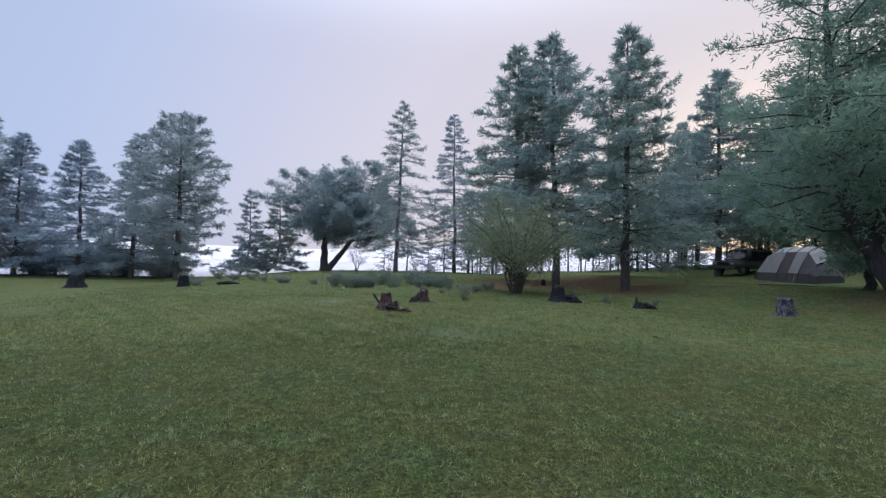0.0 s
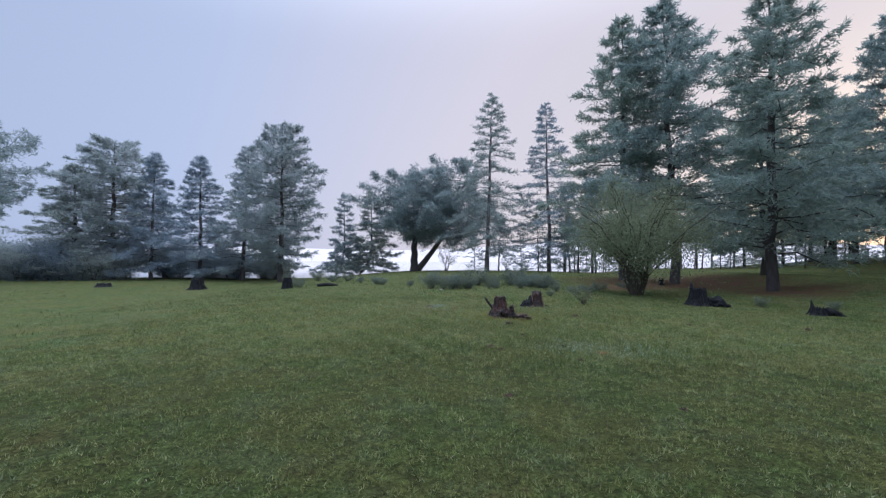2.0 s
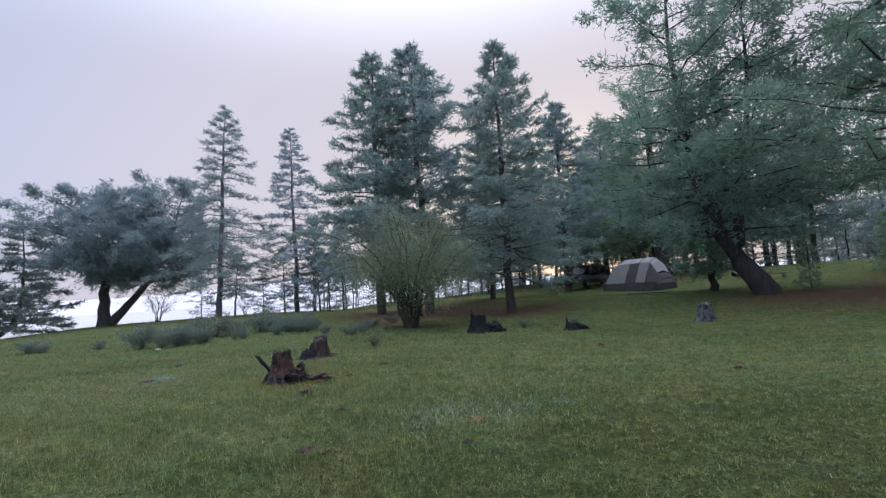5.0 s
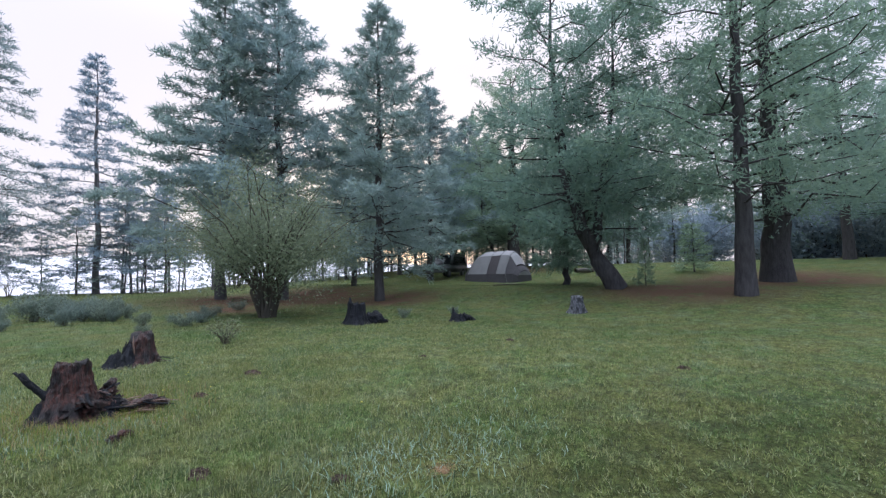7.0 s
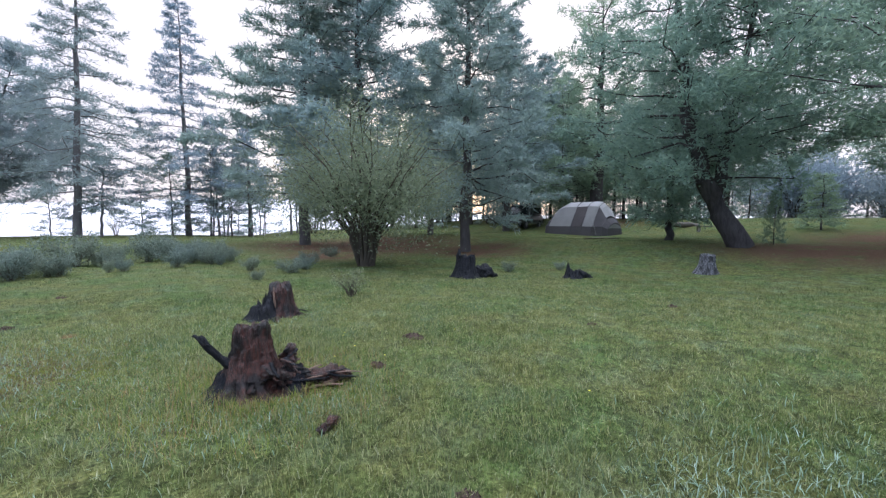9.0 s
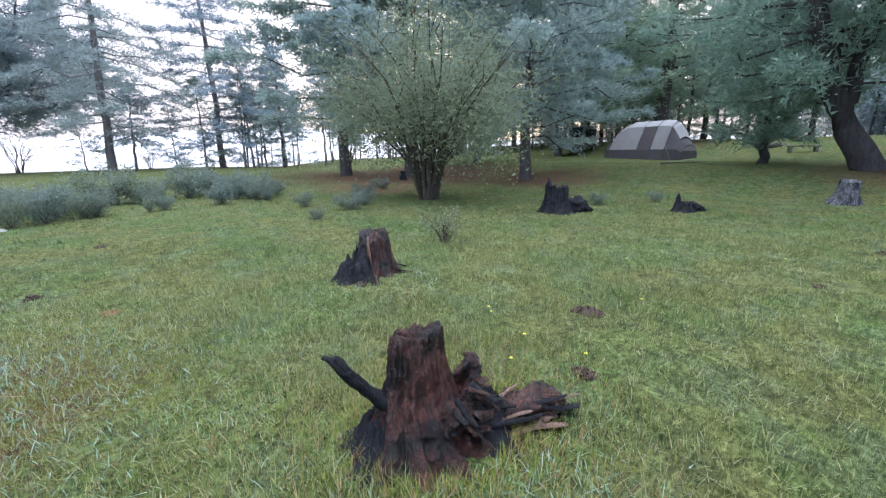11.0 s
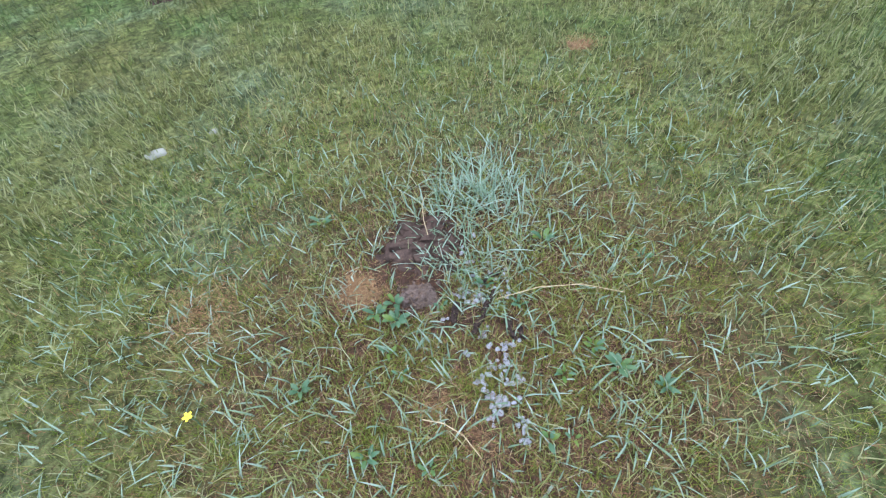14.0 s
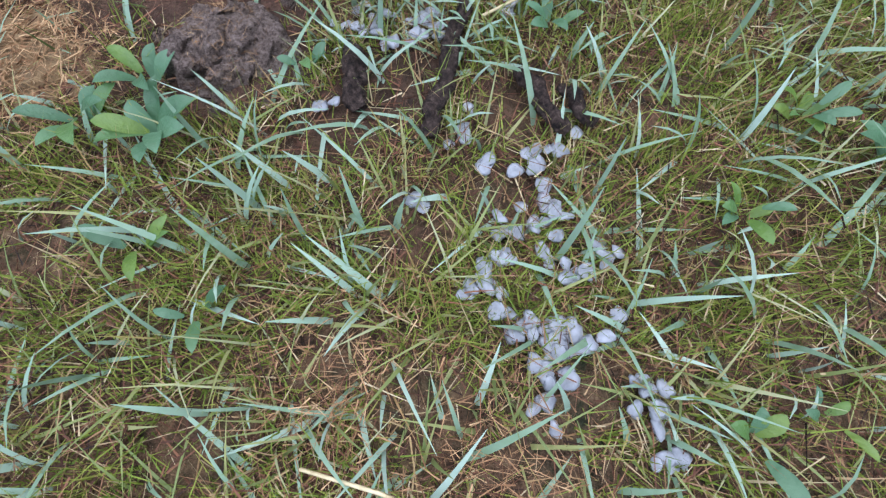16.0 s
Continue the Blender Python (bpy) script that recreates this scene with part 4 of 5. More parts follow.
s2 = thing("tree_stump", "charred red-brown stump with a low broken shoulder", "tree stump", at=pose(2.47, 17.12, float(land(2.47, 17.12)) - 0.05, 0, 0, 0))
part("stump_body", stump_mesh("shoulder_stump", 81, 0.255, 0.60, M_CHAR, 0.65, 4, 0.24, lambda a: 0.80 + 0.20 * bump_at(a, 2.2, 0.7) + 0.22 * bump_at(a, -0.5, 0.45) + 0.10 * bump_at(a, -1.9, 0.25), lean=(0.0, 0.0), seg=110, rings=44, taper=0.20, bowl=-0.35, spread=0.25), s2, at=pose(0.06, 0, 0))
part("stump_shoulder", stump_mesh("stump_shoulder", 82, 0.23, 0.50, M_CHARBLUE, 0.9, 3, 0.55, lambda a: 0.60 + 0.45 * bump_at(a, 0.2, 1.3), taper=0.35, bowl=0.2), s2, "black charred shoulder", at=pose(-0.22, -0.05, 0))
for i in range(8):
    r_ = np.random.default_rng(400 + i)
    a_ = r_.uniform(-2.9, 0.2)
    p0 = np.array([0.30 * math.cos(a_), 0.28 * math.sin(a_), 0.10])
    p1 = np.array([0.52 * math.cos(a_), 0.48 * math.sin(a_), 0.05])
    part("shard", slab("shoulder_shard", 410 + i, p0, p1, 0.06, 0.02, (M_CHAR, M_REDROOT, M_CHARBLUE)[i % 3]), s2, "torn splinter of charred wood")
part("shard", slab("upright_shard", 83, (-0.10, -0.14, 0.2), (-0.10, -0.13, 0.50), 0.05, 0.02, M_PALEWOOD), s2, "pale upright splinter")

s3 = thing("tree_stump", "black charred stump beside a low charred root lump", "tree stump", at=stand(8.35, 18.45, 0, 0.05))
part("stump_body", stump_mesh("black_stump", 85, 0.42, 0.80, M_CHARBLUE, 0.45, 5, 0.16, lambda a: 0.88 + 0.22 * bump_at(a, 2.6, 0.35), squash=0.9), s3)
part("root", splinter("black_root", 86, [(0.30, -0.10, 0.14), (0.55, -0.22, 0.17), (0.85, -0.40, 0.03)], [0.16, 0.17, 0.08], M_CHARBLUE, 11, 0.45), s3)
s4 = thing("tree_stump", "small black charred stump with a trailing root", "tree stump", at=stand(10.85, 16.6, 0, 0.05))
part("stump_body", stump_mesh("small_black_stump", 87, 0.25, 0.50, M_CHARBLUE, 0.8, 4, 0.3, lambda a: 0.65 + 0.4 * bump_at(a, 2.4, 0.9)), s4)
part("root", splinter("small_black_root", 88, [(0.15, -0.1, 0.16), (0.35, -0.22, 0.12), (0.52, -0.36, 0.0)], [0.12, 0.10, 0.05], M_CHARBLUE, 9, 0.4), s4)
s5 = thing("tree_stump", "grey and black weathered stump with pale split sides", "tree stump", at=pose(14.55, 14.05, float(land(14.55, 14.05)) - 0.05, 0, -8, 20))
part("stump_body", stump_mesh("grey_stump", 89, 0.44, 0.66, M_GREYWOOD, 0.22, 5, 0.10, squash=0.8), s5)
s6 = thing("tree_stump", "dark rounded old stump at the meadow edge", "tree stump", at=stand(-19.4, 34.8, 0, 0.05))
part("stump_body", stump_mesh("far_stump", 90, 0.66, 1.15, M_CHARBLUE, 0.45, 5, 0.2, lambda a: 0.8 + 0.2 * bump_at(a, 0.5, 1.2)), s6)
s7 = thing("tree_stump", "dark old stump half hidden by a low shrub", "tree stump", at=stand(-9.9, 28.1, 0, 0.05))
part("stump_body", stump_mesh("shrub_stump", 91, 0.40, 0.74, M_CHARBLUE, 0.35, 5, 0.15), s7)
s8 = thing("tree_stump", "low dark stump remains far in the meadow", "tree stump", at=stand(-28.5, 37.0, 0, 0.05))
part("stump_body", stump_mesh("low_far_stump", 92, 0.75, 0.42, M_CHARBLUE, 0.4, 4, 0.4), s8)
s9 = thing("tree_stump", "tiny dark stump below the tall larches", "tree stump", at=stand(12.2, 29.0, 0, 0.05))
part("stump_body", stump_mesh("tiny_stump", 93, 0.2, 0.5, M_CHARBLUE, 0.4, 4, 0.2), s9)
thing("fallen_log", "short dark rotten log lying in the meadow", "log", at=stand(-7.4, 27.6, 10),
      mesh=splinter("meadow_log", 94, [(-0.55, 0, 0.06), (0, 0.05, 0.10), (0.6, 0.0, 0.05)], [0.06, 0.11, 0.05], M_CHARBLUE, 9, 0.4))
thing("fallen_log", "long dead log lying on the grassy rise", "log", at=stand(30.5, 18.5, -15),
      mesh=splinter("camp_log", 95, [(-1.6, 0, 0.16), (0, 0.05, 0.18), (1.6, 0.0, 0.14)], [0.14, 0.17, 0.13], M_LOGW, 10, 0.15))
thing("fallen_branch", "thin dead branch lying in grass before the tent", "branch", at=stand(21.6, 20.2, -20),
      mesh=splinter("camp_branch", 96, [(-1.3, 0, 0.04), (0, 0.12, 0.06), (1.3, 0.0, 0.03)], [0.03, 0.04, 0.02], M_LOGW, 6, 0.3))

bench = thing("bench", "low weathered plank bench on the grassy rise", "bench", at=stand(28.6, 16.8, -62))
part("seat", mesh_bm("bench_seat", box(1.5, 0.34, 0.06, 0.012, cz=0.32), M_PLANK), bench)
for sx in (-0.55, 0.55):
    part("leg", mesh_bm("bench_leg", box(0.14, 0.28, 0.34, 0.012, cx=sx, cz=0.13), M_PLANK), bench)


# ---- the camp: tent and car ----
def tent():
    """A hipped family tent, 4.9 m long, its long side along local y."""
    k_ = 0.76
    ob = thing("tent", "pale grey family tent with dark lower walls and panels", "tent", at=pose(26.0, 23.5, float(land(25.3, 23.1)) - 0.06, 0, 0, -14.5))
    # arch of the cross-section: from the near side over the top to the far side
    arc = [(-1.55, 0.0), (-1.47, 0.58), (-1.12, 1.22), (-0.72, 1.84), (-0.36, 2.04), (0.0, 2.16), (0.36, 2.04), (0.72, 1.84), (1.12, 1.22), (1.47, 0.58), (1.55, 0.0)]
    arc = [(x * k_, z) for x, z in arc]
    ys = [-2.25, -1.75, -0.95, -0.10, 1.90, 2.25]
    ridge_y, ridge_z, ridge_w = (-2.25, -1.80, -1.55, 1.0, 1.7, 2.25), (0.35, 0.93, 1.0, 1.0, 0.78, 0.30), (0.80, 0.96, 1.0, 1.0, 0.97, 0.82)

    def hip(x, y, z):
        """Lowers and narrows the section towards the tent's ends; the lower wall keeps its height."""
        high = float(np.interp(y, ridge_y, ridge_z))
        return x * float(np.interp(y, ridge_y, ridge_w)), y, z if z <= 0.6 else 0.6 + (z - 0.6) * high

    def strip(name, i0, i1, y0, y1, mat, label="", grow=1.0):
        bm = bmesh.new()
        n = 14
        rows_ = []
        for k in range(n + 1):
            y = y0 + (y1 - y0) * k / n
            sag = 1 - 0.008 * math.sin(math.pi * (y - ys[0]) / 1.3) ** 2
            rows_.append([bm.verts.new(hip(x * grow * (0.5 + 0.5 * sag), y, z * sag * grow)) for x, z in arc[i0:i1 + 1]])
        for ra, rb in zip(rows_, rows_[1:]):
            for j in range(len(ra) - 1):
                bm.faces.new((ra[j], ra[j + 1], rb[j + 1], rb[j]))
        me = mesh_bm(name, bm, mat, False)
        o = part(name, me, ob, label)
        s = o.modifiers.new("cloth", "SOLIDIFY")
        s.thickness = 0.012
        return o

    for near in (True, False):
        lo, hi_, rf = (0, 1, 3) if near else (9, 10, 7)
        strip("lower_wall", lo, hi_, ys[0], ys[-1], M_TENT_DARK, "dark grey lower wall")
        for k, m in enumerate((M_TENT_DARK, M_TENT_LIGHT, M_TENT_DOOR, M_TENT_LIGHT, M_TENT_DARK)):
            strip("wall_panel", *((1, 3) if near else (7, 9)), ys[k], ys[k + 1], m, "pale grey wall panel" if m is M_TENT_LIGHT else "dark wall panel")
    strip("roof", 3, 7, ys[0] + 0.05, ys[-1] - 0.05, M_TENT_ROOF, "light roof cloth")
    for y, sgn in ((ys[0], -1), (ys[-1], 1)):
        bm = bmesh.new()
        pts = [bm.verts.new(hip(x, y, z)) for x, z in arc]
        mid = [bm.verts.new((x * 0.6, y + sgn * 0.25, hip(x, y, z)[2] * 0.72)) for x, z in arc]
        for j in range(len(arc) - 1):
            bm.faces.new((pts[j], pts[j + 1], mid[j + 1], mid[j]))
        bm.faces.new(mid)
        part("end_wall", mesh_bm("end_wall", bm, M_TENT_DARK, False), ob, "dark tent end wall")
        bm = bmesh.new()
        q = [bm.verts.new((x * 0.55, y + sgn * 0.262, 0.22 + hip(x, y, z)[2] * 0.46)) for x, z in arc[1:-1]]
        bm.faces.new(q)
        o = part("window", mesh_bm("end_window", bm, M_TENT_LIGHT), ob, "pale mesh window")
        o.modifiers.new("cloth", "SOLIDIFY").thickness = 0.01
    for y in ys:
        s = Soup()
        s.tube([hip(x * 1.015, y, z * 1.012) for x, z in arc], [0.016] * len(arc), 6)
        part("pole", s.mesh("tent_pole", M_TENT_DARK, True), ob, "dark pole sleeve")
    for sx, sy in ((-1, -1), (-1, 1), (1, -1), (1, 1)):
        s = Soup()
        s.tube([(sx * 0.80, sy * 1.4, 1.2), (sx * 2.2, sy * 2.9, 0.03)], [0.006, 0.006], 4)
        part("guy_line", s.mesh("guy_line", M_TENT_LIGHT), ob)
    return ob


tent()


def car():
    """A dark off-road wagon; its nose points along local -y."""
    ob = thing("car", "dark off-road car parked beside the tent", "car", at=pose(28.5, 29.6, float(land(28.5, 29.6)) - 0.03, 0, 0, -80))

    def prism(profile, w0, w1, bevel):
        bm = bmesh.new()
        a_ = [bm.verts.new((-(w0 if z < 1.05 else w1) / 2, y, z)) for y, z in profile]
        c_ = [bm.verts.new(((w0 if z < 1.05 else w1) / 2, y, z)) for y, z in profile]
        bm.faces.new(a_)
        bm.faces.new(c_[::-1])
        for i in range(len(profile)):
            j = (i + 1) % len(profile)
            bm.faces.new((a_[i], c_[i], c_[j], a_[j]))
        bmesh.ops.recalc_face_normals(bm, faces=bm.faces)
        bmesh.ops.bevel(bm, geom=list(bm.edges), offset=bevel, segments=2, affect="EDGES")
        return bm

    part("body", mesh_bm("car_body", prism([(-2.15, 0.42), (-2.2, 0.95), (-1.05, 1.08), (-0.95, 1.04), (2.1, 1.04), (2.15, 0.42)], 1.78, 1.76, 0.06), M_CARPAINT, True), ob)
    part("cabin", mesh_bm("car_cabin", prism([(-0.95, 1.06), (-0.50, 1.90), (2.0, 1.92), (2.12, 1.06)], 1.72, 1.58, 0.05), M_CARPAINT, True), ob)
    wsc = bmesh.new()
    vs = [wsc.verts.new(p) for p in ((-0.74, -0.93, 1.13), (0.74, -0.93, 1.13), (0.69, -0.58, 1.80), (-0.69, -0.58, 1.80))]
    wsc.faces.new(vs)
    o = part("windscreen", mesh_bm("windscreen", wsc, M_CARGLASS), ob, "dark windscreen")
    o.modifiers.new("glass", "SOLIDIFY").thickness = 0.02
    for sx in (-1, 1):
        for y0, y1 in ((-0.35, 0.45), (0.52, 1.25), (1.32, 1.9)):
            bm = box(0.03, y1 - y0, 0.50, 0.01, sx * 0.825, (y0 + y1) / 2, 1.46)
            part("side_window", mesh_bm("side_window", bm, M_CARGLASS), ob, "dark side window")
        part("headlight", mesh_bm("headlight", box(0.30, 0.08, 0.20, 0.03, sx * 0.66, -2.18, 0.80), M_LAMP), ob, "pale headlight")
        part("mirror", mesh_bm("mirror", box(0.2, 0.1, 0.16, 0.03, sx * 0.98, -0.6, 1.16), M_RUBBER), ob, "black wing mirror")
        for y in (-1.35, 1.38):
            w = Soup()
            a_ = np.linspace(0, 2 * math.pi, 25)
            w.tube(np.stack([np.full(25, sx * 0.80), y + 0.26 * np.cos(a_), 0.38 + 0.26 * np.sin(a_)], -1), np.full(25, 0.11), 8)
            wheel = part("wheel", w.mesh("tyre", M_RUBBER, True), ob, "black tyre")
            bm = bmesh.new()
            bmesh.ops.create_cone(bm, cap_ends=True, segments=20, radius1=0.21, radius2=0.17, depth=0.12)
            bmesh.ops.rotate(bm, matrix=Matrix.Rotation(radians(90 * sx), 3, "Y"), verts=bm.verts)
            bmesh.ops.translate(bm, vec=(sx * 0.84, y, 0.38), verts=bm.verts)
            part("rim", mesh_bm("rim", bm, M_RIM), wheel, "grey rim")
    part("bumper", mesh_bm("bumper", box(1.72, 0.16, 0.20, 0.04, 0, -2.24, 0.52), M_BUMPER), ob, "silver front bumper")
    part("bumper", mesh_bm("rear_bumper", box(1.72, 0.14, 0.20, 0.04, 0, 2.2, 0.52), M_BUMPER), ob)
    part("grille", mesh_bm("grille", box(0.9, 0.06, 0.2, 0.02, 0, -2.2, 0.80), M_RUBBER), ob, "black grille")
    for sx in (-0.6, 0.6):
        part("roof_rail", mesh_bm("roof_rail", box(0.05, 1.8, 0.05, 0.015, sx, 0.8, 1.945), M_RUBBER), ob)
    return ob


car()


# ---- small things in the meadow ----
def mound_mesh(name, seed, r, h, mat, seg=26, rings=9, rough=0.3):
    rng = np.random.default_rng(seed)
    a = np.linspace(0, 2 * math.pi, seg, endpoint=False)
    ph = rng.uniform(0, 6.28, 3)
    edge = r * (1 + 0.2 * np.sin(2 * a + ph[0]) + 0.12 * np.sin(5 * a + ph[1]))
    v = []
    for k in range(rings):
        s = 1 - k / (rings - 0.5)
        p = np.stack([edge * s * np.cos(a), edge * s * np.sin(a), np.full(seg, h * (1 - s ** 2) - 0.02 * (k == 0))], -1)
        for j in range(seg):
            p[j] += rough * h * np.array(noise.noise_vector(Vector((p[j] * 4.5 / r + seed).tolist())))
        v.append(p)
    v = np.concatenate(v)
    n = rings
    k, j = np.meshgrid(np.arange(n - 1), np.arange(seg), indexing="ij")
    p, q = k * seg + j, k * seg + (j + 1) % seg
    f = np.concatenate([np.stack([p, q, q + seg], -1).reshape(-1, 3), np.stack([p, q + seg, p + seg], -1).reshape(-1, 3)])
    top = (n - 1) * seg
    j = np.arange(1, seg - 1)
    f = np.concatenate([f, np.stack([np.full(seg - 2, top), top + j, top + j + 1], -1)])
    return mesh_np(name, v, f, mat, False)


for i, (x, y, r, h) in enumerate(((1.35, 12.48, 0.13, 0.05), (2.21, 14.38, 0.11, 0.05), (3.12, 14.85, 0.17, 0.06), (0.60, 11.4, 0.15, 0.04), (0.53, 8.4, 0.09, 0.03), (2.01, 10.56, 0.09, 0.03), (2.29, 8.0, 0.06, 0.03), (0.75, 11.2, 0.08, 0.03),
                                  (-0.3, 18.64, 0.10, 0.05), (1.95, 11.6, 0.10, 0.05), (6.6, 9.9, 0.12, 0.05), (7.8, 13.2, 0.12, 0.05), (5.4, 13.6, 0.1, 0.04), (-2.0, 19.4, 0.12, 0.04), (0.4, 21.0, 0.12, 0.04))):
    thing("molehill", "small dark heap of crumbly earth in grass", "earth mound", "small earth heaps", at=stand(x, y, i * 40), mesh=mound_mesh("molehill", 100 + i, r * 0.7, h * 0.65, M_MOLE, 34, 11, 0.9))
for i, (x, y, r) in enumerate(((2.52, 11.08, 0.065), (0.2, 17.66, 0.06))):
    thing("bare_earth_patch", "flat patch of bare tan earth in thin grass", "bare earth", "bare earth patches", at=stand(x, y, i * 70), mesh=mound_mesh("bare_patch", 120 + i, r, 0.013, M_TAN, 30, 8, 0.7))
clod = thing("earth_clod", "crumbly grey-brown clod of earth among grass", "earth clod", at=stand(-0.852, 16.526, 25), mesh=mound_mesh("earth_clod", 130, 0.050, 0.034, M_CLOD, 90, 26, 0.34))
thing("bare_earth_patch", "flat patch of bare tan earth beside the clod", "bare earth", at=stand(-1.01, 16.60, 0), mesh=mound_mesh("tan_patch", 131, 0.06, 0.016, M_TAN, 60, 16, 0.6))
thing("dark_earth_patch", "dark turned earth with roots among grass", "bare earth", at=stand(-0.80, 16.72, 10), mesh=mound_mesh("dark_patch", 132, 0.12, 0.03, M_MOLE, 56, 16, 1.1))
for i, (x, y, w, l, r) in enumerate(((-0.767, 16.44, 75, 0.065, 0.011), (-0.672, 16.438, 52, 0.085, 0.009), (-0.715, 16.385, 50, 0.07, 0.010), (-0.641, 16.347, 97, 0.07, 0.009), (-0.618, 16.33, 97, 0.045, 0.007), (-0.63, 16.52, 20, 0.07, 0.008), (-0.74, 16.60, 120, 0.09, 0.009))):
    thing("charred_bark", "dark charred bit of bark lying among grass", "bark", "charred bark bits", at=pose(x, y, 0.003, 0, 0, w),
          mesh=splinter("charred_bark", 140 + i, [(-l / 2, 0, 0.008), (-l / 6, 0.004, 0.013), (l / 5, -0.003, 0.012), (l / 2, 0, 0.008)], [r * 0.55, r * 0.8, r * 0.75, r * 0.45], M_DARKBARK, 9, 0.5, 0.7))

# hailstones, melted flat and frozen together in drifts between the blades
ice_meshes = []
for i in range(5):
    ice = bmesh.new()
    bmesh.ops.create_icosphere(ice, subdivisions=2, radius=0.0062)
    for v in ice.verts:
        v.co += 0.0036 * noise.noise_vector(v.co * 150 + Vector((i * 7, 0, 0)))
        v.co.z *= 0.26
    ice_meshes.append(mesh_bm("hailstone", ice, M_ICE, True))
rng = np.random.default_rng(9)
for x0, y0, sx, sy, n in ((-0.722, 16.172, 0.017, 0.009, 22), (-0.748, 16.192, 0.009, 0.006, 6), (-0.752, 16.150, 0.008, 0.009, 9), (-0.759, 16.238, 0.008, 0.008, 7), (-0.757, 16.217, 0.006, 0.006, 4),
                          (-0.733, 16.266, 0.010, 0.006, 5), (-0.697, 16.255, 0.007, 0.010, 8), (-0.681, 16.275, 0.005, 0.006, 3), (-0.731, 16.242, 0.008, 0.008, 3), (-0.702, 16.232, 0.008, 0.006, 4),
                          (-0.670, 16.213, 0.008, 0.008, 5), (-0.703, 16.212, 0.008, 0.004, 3), (-0.695, 16.119, 0.006, 0.005, 4), (-0.709, 16.115, 0.004, 0.003, 2), (-0.697, 16.100, 0.005, 0.005, 4),
                          (-0.704, 16.083, 0.005, 0.007, 4), (-0.678, 16.309, 0.010, 0.006, 7), (-0.708, 16.321, 0.005, 0.004, 2), (-0.698, 16.372, 0.002, 0.002, 1), (-0.714, 16.348, 0.004, 0.005, 3),
                          (-0.641, 16.306, 0.004, 0.004, 2), (-0.770, 16.322, 0.006, 0.004, 3), (-0.800, 16.428, 0.006, 0.006, 3), (-0.738, 16.500, 0.014, 0.010, 9), (-0.712, 16.470, 0.018, 0.014, 11),
                          (-0.682, 16.455, 0.008, 0.008, 6), (-0.611, 16.452, 0.012, 0.010, 6), (-0.64, 16.53, 0.035, 0.03, 14), (-0.68, 16.62, 0.04, 0.04, 8)):
    for k in range(n):
        x, y = x0 + rng.normal(0, sx), y0 + rng.normal(0, sy)
        thing("hailstone", "melting white hailstone lying between grass blades", "hailstone", "hailstones", mesh=ice_meshes[k % 5],
              at=pose(x, y, 0.005 + rng.uniform(0, 0.005), rng.uniform(-14, 14), rng.uniform(-14, 14), rng.uniform(0, 360)) @ Matrix.Diagonal((rng.uniform(0.6, 1.35), rng.uniform(0.6, 1.2), rng.uniform(0.7, 1.1), 1)))

# white scraps
for i, (x, y, s) in enumerate(((-1.52, 17.62, 0.028), (-1.75, 17.55, 0.045), (-0.75, 24.1, 0.12))):
    thing("white_scrap", "small pale scrap lying in grass", "litter", "pale scraps", at=stand(x, y, i * 50), mesh=mound_mesh("white_scrap", 150 + i, s, s * 0.35, M_WHITE, 14, 5, 0.6))


# ---- herbs and flowers ----
def blade_soup(soup, rng, x, y, z, h, w, lean, seg=4, curl=0.6):
    """Bent, tapering grass blades."""
    n = len(x)
    az = rng.uniform(0, 2 * math.pi, n)
    out = np.stack([np.cos(az), np.sin(az), np.zeros(n)], -1)
    side = np.stack([-np.sin(az), np.cos(az), np.zeros(n)], -1)
    s = np.linspace(0, 1, seg + 1)
    lean = np.minimum(lean, 0.97)[:, None]
    c_ = 0.45 * curl
    reach_ = lean * (s * (1 - c_) + c_ * s ** 2)[None]
    up = np.sqrt(np.maximum(0.05, 1 - lean ** 2)) * (s * (1 - 0.5 * c_ * s))[None]
    c = np.stack([x, y, z], -1)[:, None] + h[:, None, None] * (out[:, None] * reach_[..., None] + np.array([0, 0, 1]) * up[..., None])
    wid = (w[:, None] * np.array([0.75, 1.0, 0.9, 0.6, 0.06][: seg + 1] if seg == 4 else np.linspace(1, 0.06, seg + 1))[None] / 2)[..., None]
    v = np.stack([c - side[:, None] * wid, c + side[:, None] * wid], 2).reshape(-1, 3)
    b = (np.arange(n) * (seg + 1) * 2)[:, None] + (np.arange(seg) * 2)[None]
    b = b.reshape(-1)
    soup.add(v, np.concatenate([np.stack([b, b + 1, b + 3], -1), np.stack([b, b + 3, b + 2], -1)]))


